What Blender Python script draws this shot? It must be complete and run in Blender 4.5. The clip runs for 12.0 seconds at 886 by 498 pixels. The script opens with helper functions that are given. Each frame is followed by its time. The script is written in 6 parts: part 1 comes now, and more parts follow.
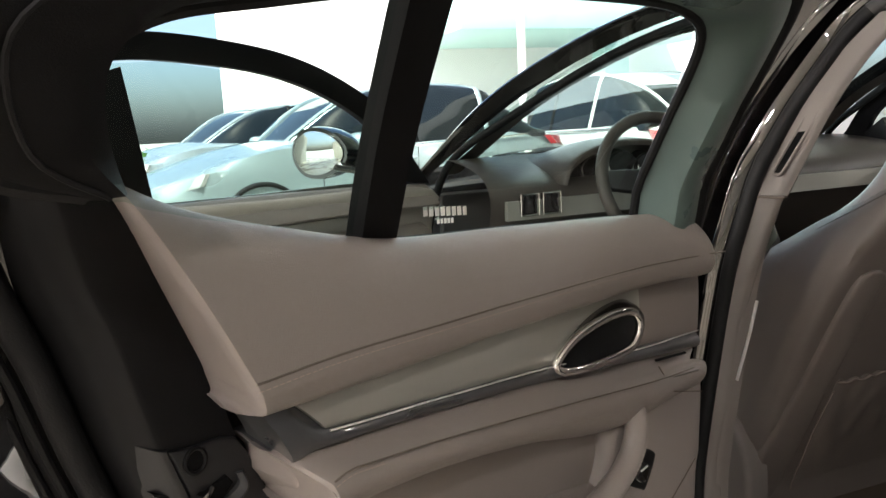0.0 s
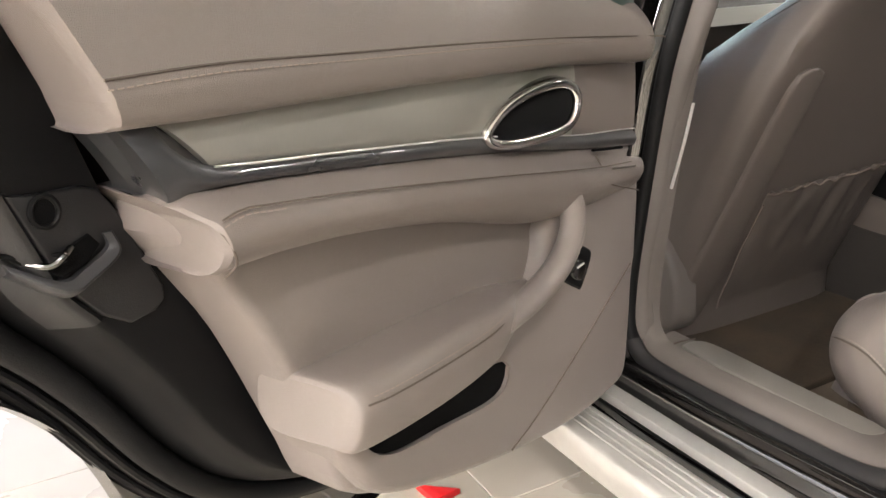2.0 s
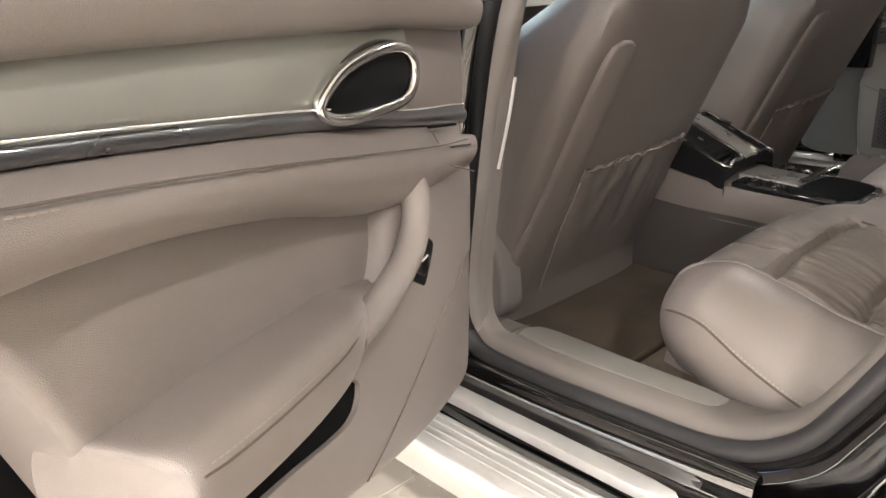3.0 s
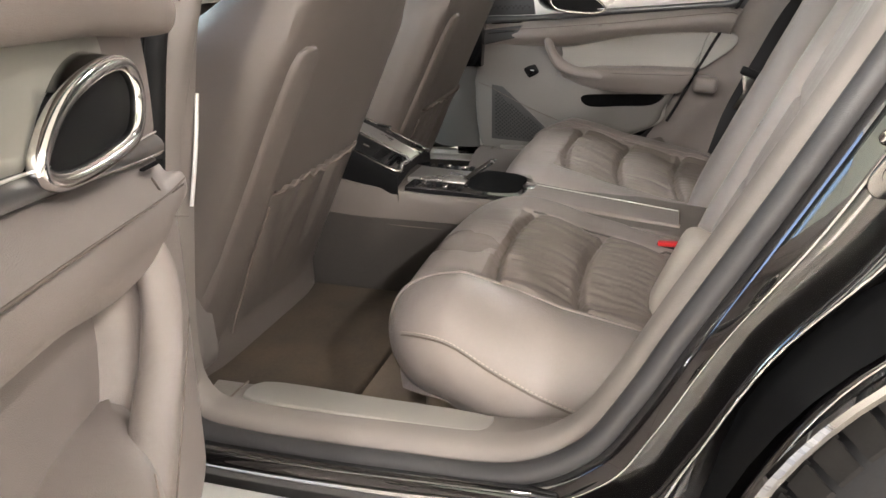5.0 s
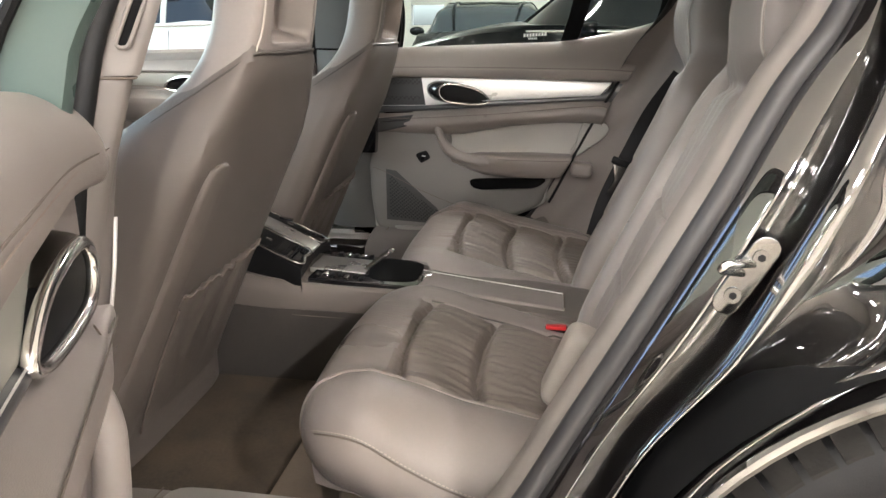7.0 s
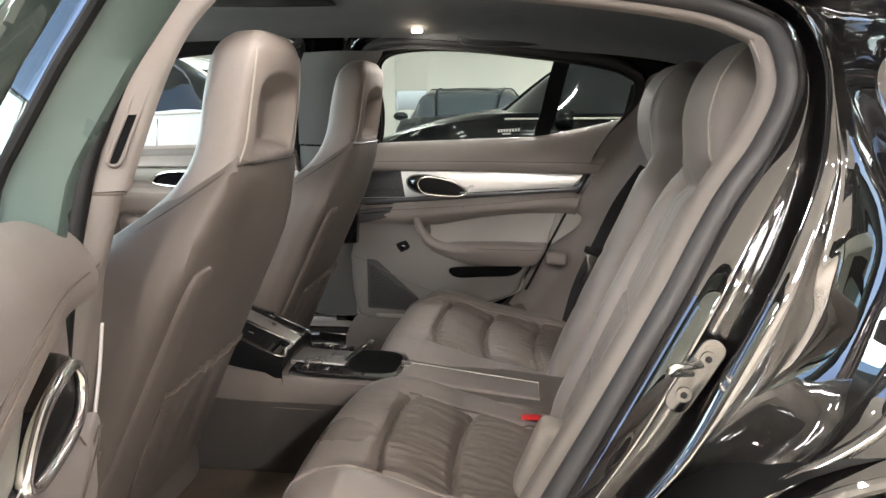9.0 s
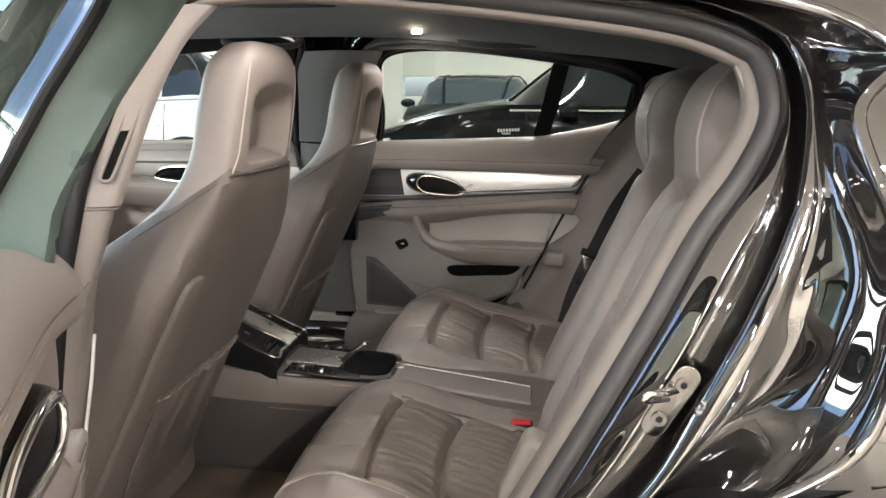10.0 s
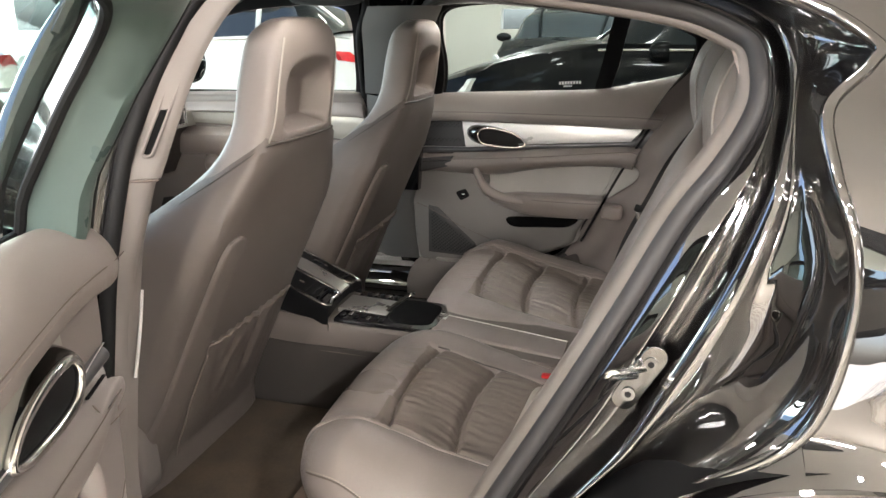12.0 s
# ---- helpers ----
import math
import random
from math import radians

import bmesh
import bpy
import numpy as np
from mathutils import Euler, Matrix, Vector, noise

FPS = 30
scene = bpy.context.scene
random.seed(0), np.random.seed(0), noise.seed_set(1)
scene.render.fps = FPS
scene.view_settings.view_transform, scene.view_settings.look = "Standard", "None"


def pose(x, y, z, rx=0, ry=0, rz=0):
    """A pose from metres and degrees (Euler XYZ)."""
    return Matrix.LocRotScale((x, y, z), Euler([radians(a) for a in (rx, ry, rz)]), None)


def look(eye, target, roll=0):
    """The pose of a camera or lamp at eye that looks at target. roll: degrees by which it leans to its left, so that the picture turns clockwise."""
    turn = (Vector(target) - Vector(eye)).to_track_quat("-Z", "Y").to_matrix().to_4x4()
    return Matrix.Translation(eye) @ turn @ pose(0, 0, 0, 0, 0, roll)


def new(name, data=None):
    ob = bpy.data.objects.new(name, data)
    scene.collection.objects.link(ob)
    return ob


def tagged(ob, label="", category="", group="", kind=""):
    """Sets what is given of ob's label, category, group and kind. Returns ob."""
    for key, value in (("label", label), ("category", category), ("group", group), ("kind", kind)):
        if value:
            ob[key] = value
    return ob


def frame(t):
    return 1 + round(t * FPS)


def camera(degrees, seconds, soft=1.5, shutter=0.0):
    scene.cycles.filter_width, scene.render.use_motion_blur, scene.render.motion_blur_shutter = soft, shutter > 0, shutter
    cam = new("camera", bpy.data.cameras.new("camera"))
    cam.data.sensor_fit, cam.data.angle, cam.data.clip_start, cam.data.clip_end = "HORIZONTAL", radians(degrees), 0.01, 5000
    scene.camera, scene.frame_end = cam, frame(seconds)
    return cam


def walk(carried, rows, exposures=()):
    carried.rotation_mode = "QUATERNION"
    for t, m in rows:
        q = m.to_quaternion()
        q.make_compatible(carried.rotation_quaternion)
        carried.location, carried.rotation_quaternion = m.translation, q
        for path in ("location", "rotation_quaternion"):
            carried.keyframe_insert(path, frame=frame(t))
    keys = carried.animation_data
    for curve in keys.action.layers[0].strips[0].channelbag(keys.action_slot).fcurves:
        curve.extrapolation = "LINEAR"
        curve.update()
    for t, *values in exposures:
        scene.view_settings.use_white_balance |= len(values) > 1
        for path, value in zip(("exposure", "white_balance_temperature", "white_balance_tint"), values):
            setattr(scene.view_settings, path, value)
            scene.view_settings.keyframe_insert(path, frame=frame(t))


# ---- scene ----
cam = camera(60.2, 12.0)
PATH = [
    (0, (1.186, -0.659, 1.094), (-0.661, 0.038, 0.772), -3.0),
    (0.5, (1.187, -0.664, 1.037), (-0.64, 0.041, 0.631), -3.6),
    (1, (1.171, -0.656, 1.001), (-0.633, 0.063, 0.524), -3.6),
    (1.5, (1.152, -0.645, 0.981), (-0.619, 0.115, 0.444), -3.4),
    (2, (1.115, -0.633, 0.962), (-0.593, 0.203, 0.34), -3.7),
    (2.5, (1.046, -0.623, 0.94), (-0.509, 0.442, 0.27), -3.4),
    (3, (0.988, -0.605, 0.927), (-0.403, 0.668, 0.259), -2.6),
    (3.2, (0.961, -0.59, 0.924), (-0.354, 0.763, 0.261), -2.5),
    (4.8, (0.791, -0.549, 0.913), (0.151, 1.21, 0.21), -1.3),
    (5, (0.783, -0.557, 0.922), (0.238, 1.24, 0.232), -1.1),
    (5.5, (0.768, -0.589, 0.943), (0.337, 1.25, 0.285), -1.0),
    (6, (0.778, -0.608, 0.973), (0.426, 1.262, 0.357), -1.1),
    (6.5, (0.779, -0.619, 0.996), (0.462, 1.27, 0.422), -0.5),
    (7, (0.78, -0.624, 1.011), (0.503, 1.279, 0.461), -0.0),
    (7.5, (0.783, -0.629, 1.03), (0.504, 1.29, 0.54), 0.2),
    (7.7, (0.793, -0.637, 1.03), (0.518, 1.289, 0.566), -0.3),
    (9.3, (0.812, -0.675, 1.067), (0.569, 1.28, 0.72), -0.4),
    (9.5, (0.818, -0.678, 1.076), (0.575, 1.276, 0.726), -0.5),
    (10, (0.835, -0.672, 1.101), (0.571, 1.271, 0.709), 0.3),
    (10.5, (0.887, -0.66, 1.119), (0.552, 1.272, 0.727), 0.4),
    (11, (0.919, -0.662, 1.152), (0.503, 1.249, 0.733), 0.0),
    (11.5, (0.948, -0.688, 1.176), (0.488, 1.192, 0.671), 0.3),
    (12, (0.975, -0.701, 1.171), (0.463, 1.149, 0.609), -0.2),
]
EXPOSURE = 2.93
walk(cam, [(t, look(eye, target, roll)) for t, eye, target, roll in PATH],
     [(0, EXPOSURE - 1.2), (0.4, EXPOSURE - 0.85), (1.0, EXPOSURE - 0.38), (1.5, EXPOSURE - 0.25), (2.0, EXPOSURE - 0.3), (2.5, EXPOSURE - 0.1),
      (3.0, EXPOSURE + 0.1), (5.0, EXPOSURE + 0.40), (6.5, EXPOSURE + 0.26), (9.3, EXPOSURE + 0.02), (12, EXPOSURE + 0.04)])


# ---- world, sun and lights ----
world = bpy.data.worlds.new("world")
scene.world = world
world.use_nodes = True
wn = world.node_tree
sky = wn.nodes.new("ShaderNodeTexSky")
sky.sky_type = "NISHITA"
sky.sun_disc = False
sky.air_density, sky.dust_density, sky.ozone_density = 0.7, 4.0, 0.6
sky.sun_elevation = radians(59.8)
sky.sun_rotation = radians(141.3)
wn.links.new(sky.outputs[0], wn.nodes["Background"].inputs[0])
wn.nodes["Background"].inputs[1].default_value = 0.15
sun_data = bpy.data.lights.new("sun", "SUN")
sun_data.energy, sun_data.angle, sun_data.color = 5.0, radians(0.6), (1.0, 0.95, 0.88)
sun = new("sun", sun_data)
sun.matrix_world = look((4, -5, 11), (0, 0, 0))


def area(name, m, sx, sy, power, color=(1, 1, 1)):
    d = bpy.data.lights.new(name, "AREA")
    d.shape, d.size, d.size_y, d.energy, d.color = "ELLIPSE", sx, sy, power, color
    ob = new(name, d)
    ob.matrix_world = m
    return ob

# daylight that falls through the windscreen
area("windscreen_daylight", look((-.86, .955, 1.16), (.9, .955, .62)), 1.15, .42, 1.6, (.86, .96, .98))


# ---- materials ----
def mat(name, color, rough=0.5, metal=0.0, coat=0.0, var=0.12, var_scale=6.0, grain=0.0, grain_scale=400.0,
        bump=0.0, spec=0.5, sheen=0.0, rough_var=0.08, emission=0.0, voronoi=False, coat_rough=0.03):
    m = bpy.data.materials.new(name)
    m.use_nodes = True
    nt = m.node_tree
    b = nt.nodes["Principled BSDF"]
    b.inputs["Roughness"].default_value = rough
    b.inputs["Metallic"].default_value = metal
    b.inputs["Coat Weight"].default_value = coat
    b.inputs["Coat Roughness"].default_value = coat_rough
    b.inputs["Specular IOR Level"].default_value = spec
    b.inputs["Sheen Weight"].default_value = sheen
    b.inputs["Base Color"].default_value = (*color, 1)
    tc = nt.nodes.new("ShaderNodeTexCoord")
    if var > 0:
        n1 = nt.nodes.new("ShaderNodeTexNoise")
        n1.inputs["Scale"].default_value, n1.inputs["Detail"].default_value = var_scale, 6
        n2 = nt.nodes.new("ShaderNodeTexNoise")
        n2.inputs["Scale"].default_value, n2.inputs["Detail"].default_value = grain_scale * 0.25, 3
        add = nt.nodes.new("ShaderNodeMath")
        add.operation = "MULTIPLY_ADD"
        add.inputs[1].default_value = 0.35
        nt.links.new(tc.outputs["Object"], n1.inputs["Vector"])
        nt.links.new(tc.outputs["Object"], n2.inputs["Vector"])
        nt.links.new(n2.outputs["Fac"], add.inputs[0])
        nt.links.new(n1.outputs["Fac"], add.inputs[2])
        ramp = nt.nodes.new("ShaderNodeMapRange")
        ramp.inputs["From Min"].default_value, ramp.inputs["From Max"].default_value = 0.35, 1.0
        ramp.inputs["To Min"].default_value, ramp.inputs["To Max"].default_value = 1 - var, 1 + var
        nt.links.new(add.outputs[0], ramp.inputs["Value"])
        mul = nt.nodes.new("ShaderNodeMix")
        mul.data_type, mul.blend_type = "RGBA", "MULTIPLY"
        mul.inputs["Factor"].default_value = 1.0
        mul.inputs["A"].default_value = (*color, 1)
        nt.links.new(ramp.outputs[0], mul.inputs["B"])
        nt.links.new(mul.outputs["Result"], b.inputs["Base Color"])
        rr = nt.nodes.new("ShaderNodeMapRange")
        rr.inputs["From Min"].default_value, rr.inputs["From Max"].default_value = 0.3, 0.7
        rr.inputs["To Min"].default_value, rr.inputs["To Max"].default_value = max(0.0, rough - rough_var), min(1, rough + rough_var)
        nt.links.new(n1.outputs["Fac"], rr.inputs["Value"])
        nt.links.new(rr.outputs[0], b.inputs["Roughness"])
    if bump > 0:
        if voronoi:
            g = nt.nodes.new("ShaderNodeTexVoronoi")
            g.feature = "DISTANCE_TO_EDGE"
            g.inputs["Scale"].default_value = grain_scale
            out = g.outputs["Distance"]
        else:
            g = nt.nodes.new("ShaderNodeTexNoise")
            g.inputs["Scale"].default_value, g.inputs["Detail"].default_value = grain_scale, 4
            out = g.outputs["Fac"]
        nt.links.new(tc.outputs["Object"], g.inputs["Vector"])
        bp = nt.nodes.new("ShaderNodeBump")
        bp.inputs["Strength"].default_value, bp.inputs["Distance"].default_value = bump, 0.001
        nt.links.new(out, bp.inputs["Height"])
        nt.links.new(bp.outputs[0], b.inputs["Normal"])
    if emission:
        b.inputs["Emission Color"].default_value = (*color, 1)
        b.inputs["Emission Strength"].default_value = emission
    return m


def glass_mat(name, tint):
    m = bpy.data.materials.new(name)
    m.use_nodes = True
    nt = m.node_tree
    nt.nodes.remove(nt.nodes["Principled BSDF"])
    tr, gl = nt.nodes.new("ShaderNodeBsdfTransparent"), nt.nodes.new("ShaderNodeBsdfGlossy")
    tr.inputs[0].default_value = (*tint, 1)
    gl.inputs["Roughness"].default_value = 0.01
    lw, pw, ml, mx = nt.nodes.new("ShaderNodeLayerWeight"), nt.nodes.new("ShaderNodeMath"), nt.nodes.new("ShaderNodeMath"), nt.nodes.new("ShaderNodeMixShader")
    pw.operation, ml.operation = "POWER", "MULTIPLY_ADD"
    pw.inputs[1].default_value, ml.inputs[1].default_value, ml.inputs[2].default_value = 5.0, 0.9, 0.014
    nt.links.new(lw.outputs["Facing"], pw.inputs[0])
    nt.links.new(pw.outputs[0], ml.inputs[0])
    nt.links.new(ml.outputs[0], mx.inputs[0])
    nt.links.new(tr.outputs[0], mx.inputs[1])
    nt.links.new(gl.outputs[0], mx.inputs[2])
    nt.links.new(mx.outputs[0], nt.nodes["Material Output"].inputs[0])
    return m


LEATHER = mat("leather", (0.236, 0.205, 0.190), 0.35, spec=0.6, var=0.09, var_scale=3, bump=0.55, grain_scale=900, voronoi=True)
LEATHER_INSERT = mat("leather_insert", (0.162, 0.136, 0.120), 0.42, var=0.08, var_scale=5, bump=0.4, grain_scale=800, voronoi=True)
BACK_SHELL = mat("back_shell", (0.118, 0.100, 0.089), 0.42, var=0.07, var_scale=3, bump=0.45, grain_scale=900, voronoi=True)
# trim strip metal whitened with the light that falls on the far door
STRIP_LIT = mat("strip_lit", (0.88, 0.88, 0.86), 0.32, metal=0.35, var=0.03)
LEATHER_LIGHT = mat("leather_light", (0.38, 0.345, 0.31), 0.5, var=0.06, var_scale=3, bump=0.3, grain_scale=900, voronoi=True)
LEATHER_DARK = mat("leather_dark", (0.050, 0.042, 0.036), 0.45, var=0.08, var_scale=4, bump=0.35, grain_scale=900, voronoi=True)
STITCH_PALE = mat("stitch_pale", (0.40, 0.345, 0.30), 0.8, var=0.05)
STITCH = mat("stitch", (0.36, 0.30, 0.255), 0.8, var=0.05)
SEAM = mat("seam", (0.125, 0.102, 0.086), 0.8, var=0.05)
# far recess colour, made pale for the light that reaches that side
CLOTH_LIT = mat("cloth_lit", (0.42, 0.405, 0.375), 0.75, var=0.06, bump=0.3, grain_scale=1500)
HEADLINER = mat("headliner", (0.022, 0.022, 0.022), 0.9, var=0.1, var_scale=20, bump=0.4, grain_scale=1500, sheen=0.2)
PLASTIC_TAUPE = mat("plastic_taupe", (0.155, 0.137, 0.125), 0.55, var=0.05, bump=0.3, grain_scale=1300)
PLASTIC_BLACK = mat("plastic_black", (0.0065, 0.0065, 0.007), 0.5, var=0.15, bump=0.25, grain_scale=1200, spec=0.12)
PLASTIC_GREY = mat("plastic_grey", (0.034, 0.034, 0.036), 0.5, var=0.1, bump=0.25, grain_scale=1200)
GLOSS_BLACK = mat("gloss_black", (0.006, 0.006, 0.007), 0.12, coat=1.0, var=0.0)
RUBBER = mat("rubber", (0.026, 0.025, 0.026), 0.55, var=0.12, var_scale=12, bump=0.25, grain_scale=700)
RUBBER_BLACK = mat("rubber_black", (0.007, 0.007, 0.0075), 0.62, var=0.15, var_scale=12, bump=0.3, grain_scale=600, spec=0.25)
PAINT = mat("car_paint", (0.0045, 0.004, 0.004), 0.3, coat=1.0, var=0.06, var_scale=2, spec=0.1, rough_var=0.03, coat_rough=0.012)
PAINT.node_tree.nodes["Principled BSDF"].inputs["Coat IOR"].default_value = 2.5
CHROME = mat("chrome", (0.82, 0.81, 0.80), 0.13, metal=1.0, var=0.03, rough_var=0.04)
STEEL = mat("steel", (0.15, 0.148, 0.143), 0.18, metal=1.0, var=0.06, var_scale=40)
ALU = mat("aluminium", (0.47, 0.465, 0.425), 0.42, metal=0.6, var=0.04, bump=0.1, grain_scale=900)
ALU_BRIGHT = mat("aluminium_bright", (0.80, 0.79, 0.77), 0.38, metal=0.6, var=0.08, var_scale=15)
LACQUER = mat("lacquer", (0.115, 0.117, 0.123), 0.34, metal=0.6, coat=1.0, var=0.1, var_scale=8)
CARPET = mat("carpet", (0.060, 0.044, 0.029), 0.95, var=0.6, var_scale=9, bump=1.0, grain_scale=700)
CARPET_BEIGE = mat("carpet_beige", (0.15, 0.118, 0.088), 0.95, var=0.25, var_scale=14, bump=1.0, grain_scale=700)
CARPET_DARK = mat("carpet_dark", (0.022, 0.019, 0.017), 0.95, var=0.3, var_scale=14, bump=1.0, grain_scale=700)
WEBBING = mat("webbing", (0.012, 0.012, 0.013), 0.8, var=0.2, bump=0.6, grain_scale=1200)
RED = mat("red_plastic", (0.55, 0.012, 0.015), 0.35, var=0.05)
TYRE = mat("tyre", (0.013, 0.012, 0.011), 0.8, spec=0.15, var=0.3, var_scale=30, bump=0.5, grain_scale=300)
GLASS = glass_mat("glass", (0.70, 0.80, 0.77))
MIRROR = mat("mirror_glass", (0.9, 0.9, 0.9), 0.02, metal=1.0, var=0)
POCKET_BLACK = mat("pocket_felt", (0.004, 0.004, 0.0042), 0.9, var=0.2, bump=0.5, grain_scale=900, spec=0.1)
WHITE_INK = mat("white_ink", (0.85, 0.85, 0.83), 0.6, var=0)


# ---- mesh helpers ----
def spline(pts, n, closed=False):
    """n points evenly spaced along a Catmull-Rom curve through pts."""
    p = np.array(pts, float)
    if closed:
        q = np.vstack([p[-1], p, p[0], p[1]])
    else:
        q = np.vstack([2 * p[0] - p[1], p, 2 * p[-1] - p[-2]])
    out = []
    for i in range(1, len(q) - 2):
        a, b, c, d = q[i - 1], q[i], q[i + 1], q[i + 2]
        for s in np.linspace(0, 1, 12, endpoint=False):
            out.append(0.5 * (2 * b + (c - a) * s + (2 * a - 5 * b + 4 * c - d) * s**2 + (3 * b - a - 3 * c + d) * s**3))
    out.append(q[-2])
    out = np.array(out)
    seg = np.r_[0, np.cumsum(np.linalg.norm(np.diff(out, axis=0), axis=1))]
    s = np.linspace(0, seg[-1], n + 1)[:-1] if closed else np.linspace(0, seg[-1], n)
    return np.stack([np.interp(s, seg, out[:, k]) for k in range(out.shape[1])], -1)


def loft(sections, nu, nv, closed_u=False):
    """A grid (nv, nu, 3) of a smooth surface through the section curves."""
    rows = [spline(s, nu, closed_u) for s in sections]
    cols = []
    for u in range(nu):
        ctrl = np.array([r[u] for r in rows])
        if len(ctrl) == 2:
            cols.append(np.array([ctrl[0] + (ctrl[1] - ctrl[0]) * k for k in np.linspace(0, 1, nv)]))
            continue
        q = np.vstack([2 * ctrl[0] - ctrl[1], ctrl, 2 * ctrl[-1] - ctrl[-2]])
        col = []
        for v in np.linspace(0, len(ctrl) - 1, nv):
            i = min(int(v), len(ctrl) - 2)
            s = v - i
            a, b, c, d = q[i], q[i + 1], q[i + 2], q[i + 3]
            col.append(0.5 * (2 * b + (c - a) * s + (2 * a - 5 * b + 4 * c - d) * s**2 + (3 * b - a - 3 * c + d) * s**3))
        cols.append(np.array(col))
    return np.stack(cols, 1)


def grid_bm(g, closed_u=False, caps=False, skirt=None):
    """A mesh of a grid. caps: close both ends of a tube. skirt: a vector by which the rim is drawn back, for thickness."""
    bm = bmesh.new()
    nv, nu = g.shape[:2]
    vs = [[bm.verts.new(p) for p in row] for row in g]
    for j in range(nv - 1):
        for i in range(nu if closed_u else nu - 1):
            k = (i + 1) % nu
            bm.faces.new((vs[j][i], vs[j][k], vs[j + 1][k], vs[j + 1][i]))
    if caps:
        bm.faces.new(list(reversed(vs[0])))
        bm.faces.new(vs[-1])
    if skirt is not None:
        rim = [vs[0][i] for i in range(nu)] + [vs[j][nu - 1] for j in range(1, nv)] + [vs[nv - 1][i] for i in range(nu - 2, -1, -1)] + [vs[j][0] for j in range(nv - 2, 0, -1)]
        low = [bm.verts.new(v.co + Vector(skirt)) for v in rim]
        for i in range(len(rim)):
            k = (i + 1) % len(rim)
            bm.faces.new((rim[k], rim[i], low[i], low[k]))
    return bm


def tube(path, r, n=10, closed=False, squash=1.0, up=(0, 0, 1)):
    """A mesh swept along points; r is one radius or one for each point; squash scales it across."""
    p = np.array(path, float)
    m = len(p)
    r = np.broadcast_to(np.array(r, float), (m,))
    if closed:
        t = np.roll(p, -1, 0) - np.roll(p, 1, 0)
    else:
        t = np.gradient(p, axis=0)
    t = t / (np.linalg.norm(t, axis=1)[:, None] + 1e-9)
    nrm = np.cross(t[0], up)
    if np.linalg.norm(nrm) < 1e-3:
        nrm = np.cross(t[0], (1, 0.2, 0))
    nrm = nrm / np.linalg.norm(nrm)
    rows = []
    for i in range(m):
        nrm = nrm - t[i] * np.dot(nrm, t[i])
        nrm = nrm / (np.linalg.norm(nrm) + 1e-9)
        bi = np.cross(t[i], nrm)
        rows.append([p[i] + r[i] * (math.cos(a) * nrm + squash * math.sin(a) * bi) for a in np.linspace(0, 2 * math.pi, n, endpoint=False)])
    if closed:
        rows.append(rows[0])
    bm = grid_bm(np.array(rows), closed_u=True, caps=not closed)
    if closed:
        bmesh.ops.remove_doubles(bm, verts=bm.verts, dist=1e-6)
    return bm


def offset(poly, d):
    """A closed 2D outline moved inwards by d."""
    p = np.array(poly, float)
    area2 = np.sum(p[:, 0] * np.roll(p[:, 1], -1) - np.roll(p[:, 0], -1) * p[:, 1])
    t = np.roll(p, -1, 0) - np.roll(p, 1, 0)
    t /= np.linalg.norm(t, axis=1)[:, None] + 1e-9
    nrm = np.stack([-t[:, 1], t[:, 0]], -1) * (1 if area2 > 0 else -1)
    return p + nrm * d


def slab(outline, place, d0, d1, bevel=0.004, steps=3, smooth=0, hole=None, hole_depth=0.03, back=True):
    """An outline, extruded from depth d0 to d1 with a rounded front edge. place(a, b, d) gives the 3D point. smooth: number
    of points of a spline through the outline. hole: an outline cut into the front."""
    o = spline(outline, smooth, True) if smooth else np.array(outline, float)
    sgn = 1 if d1 > d0 else -1
    bm = bmesh.new()
    rings = [(o, d0)]
    for k in range(steps + 1):
        a = k / steps * math.pi / 2
        rings.append((offset(o, bevel * (1 - math.cos(a))), d1 - sgn * bevel * (1 - math.sin(a))))
    vs = [[bm.verts.new(place(a, b, d)) for a, b in ring] for ring, d in rings]
    n = len(o)
    for j in range(len(vs) - 1):
        for i in range(n):
            k = (i + 1) % n
            bm.faces.new((vs[j][i], vs[j][k], vs[j + 1][k], vs[j + 1][i]))
    if back:
        bm.faces.new(list(reversed(vs[0])))
    if hole is None:
        bm.faces.new(vs[-1])
    else:
        h = spline(hole, 40, True)
        hv = [bm.verts.new(place(a, b, d1)) for a, b in h]
        hb = [bm.verts.new(place(a, b, d1 - sgn * hole_depth)) for a, b in h]
        es = [bm.edges.get((vs[-1][i], vs[-1][(i + 1) % n])) for i in range(n)]
        for i in range(40):
            es.append(bm.edges.new((hv[i], hv[(i + 1) % 40])))
        bmesh.ops.triangle_fill(bm, edges=es, use_beauty=True)
        for i in range(40):
            k = (i + 1) % 40
            bm.faces.new((hv[i], hv[k], hb[k], hb[i]))
    bmesh.ops.recalc_face_normals(bm, faces=bm.faces)
    return bm


def box(c, s, bevel=0.004, seg=2, m=None):
    bm = bmesh.new()
    bmesh.ops.create_cube(bm, size=1)
    bmesh.ops.scale(bm, vec=s, verts=bm.verts)
    if bevel:
        bmesh.ops.bevel(bm, geom=bm.edges, offset=bevel, segments=seg, affect="EDGES", profile=0.5)
    if m is not None:
        bmesh.ops.transform(bm, matrix=m, verts=bm.verts)
    bmesh.ops.translate(bm, vec=c, verts=bm.verts)
    return bm


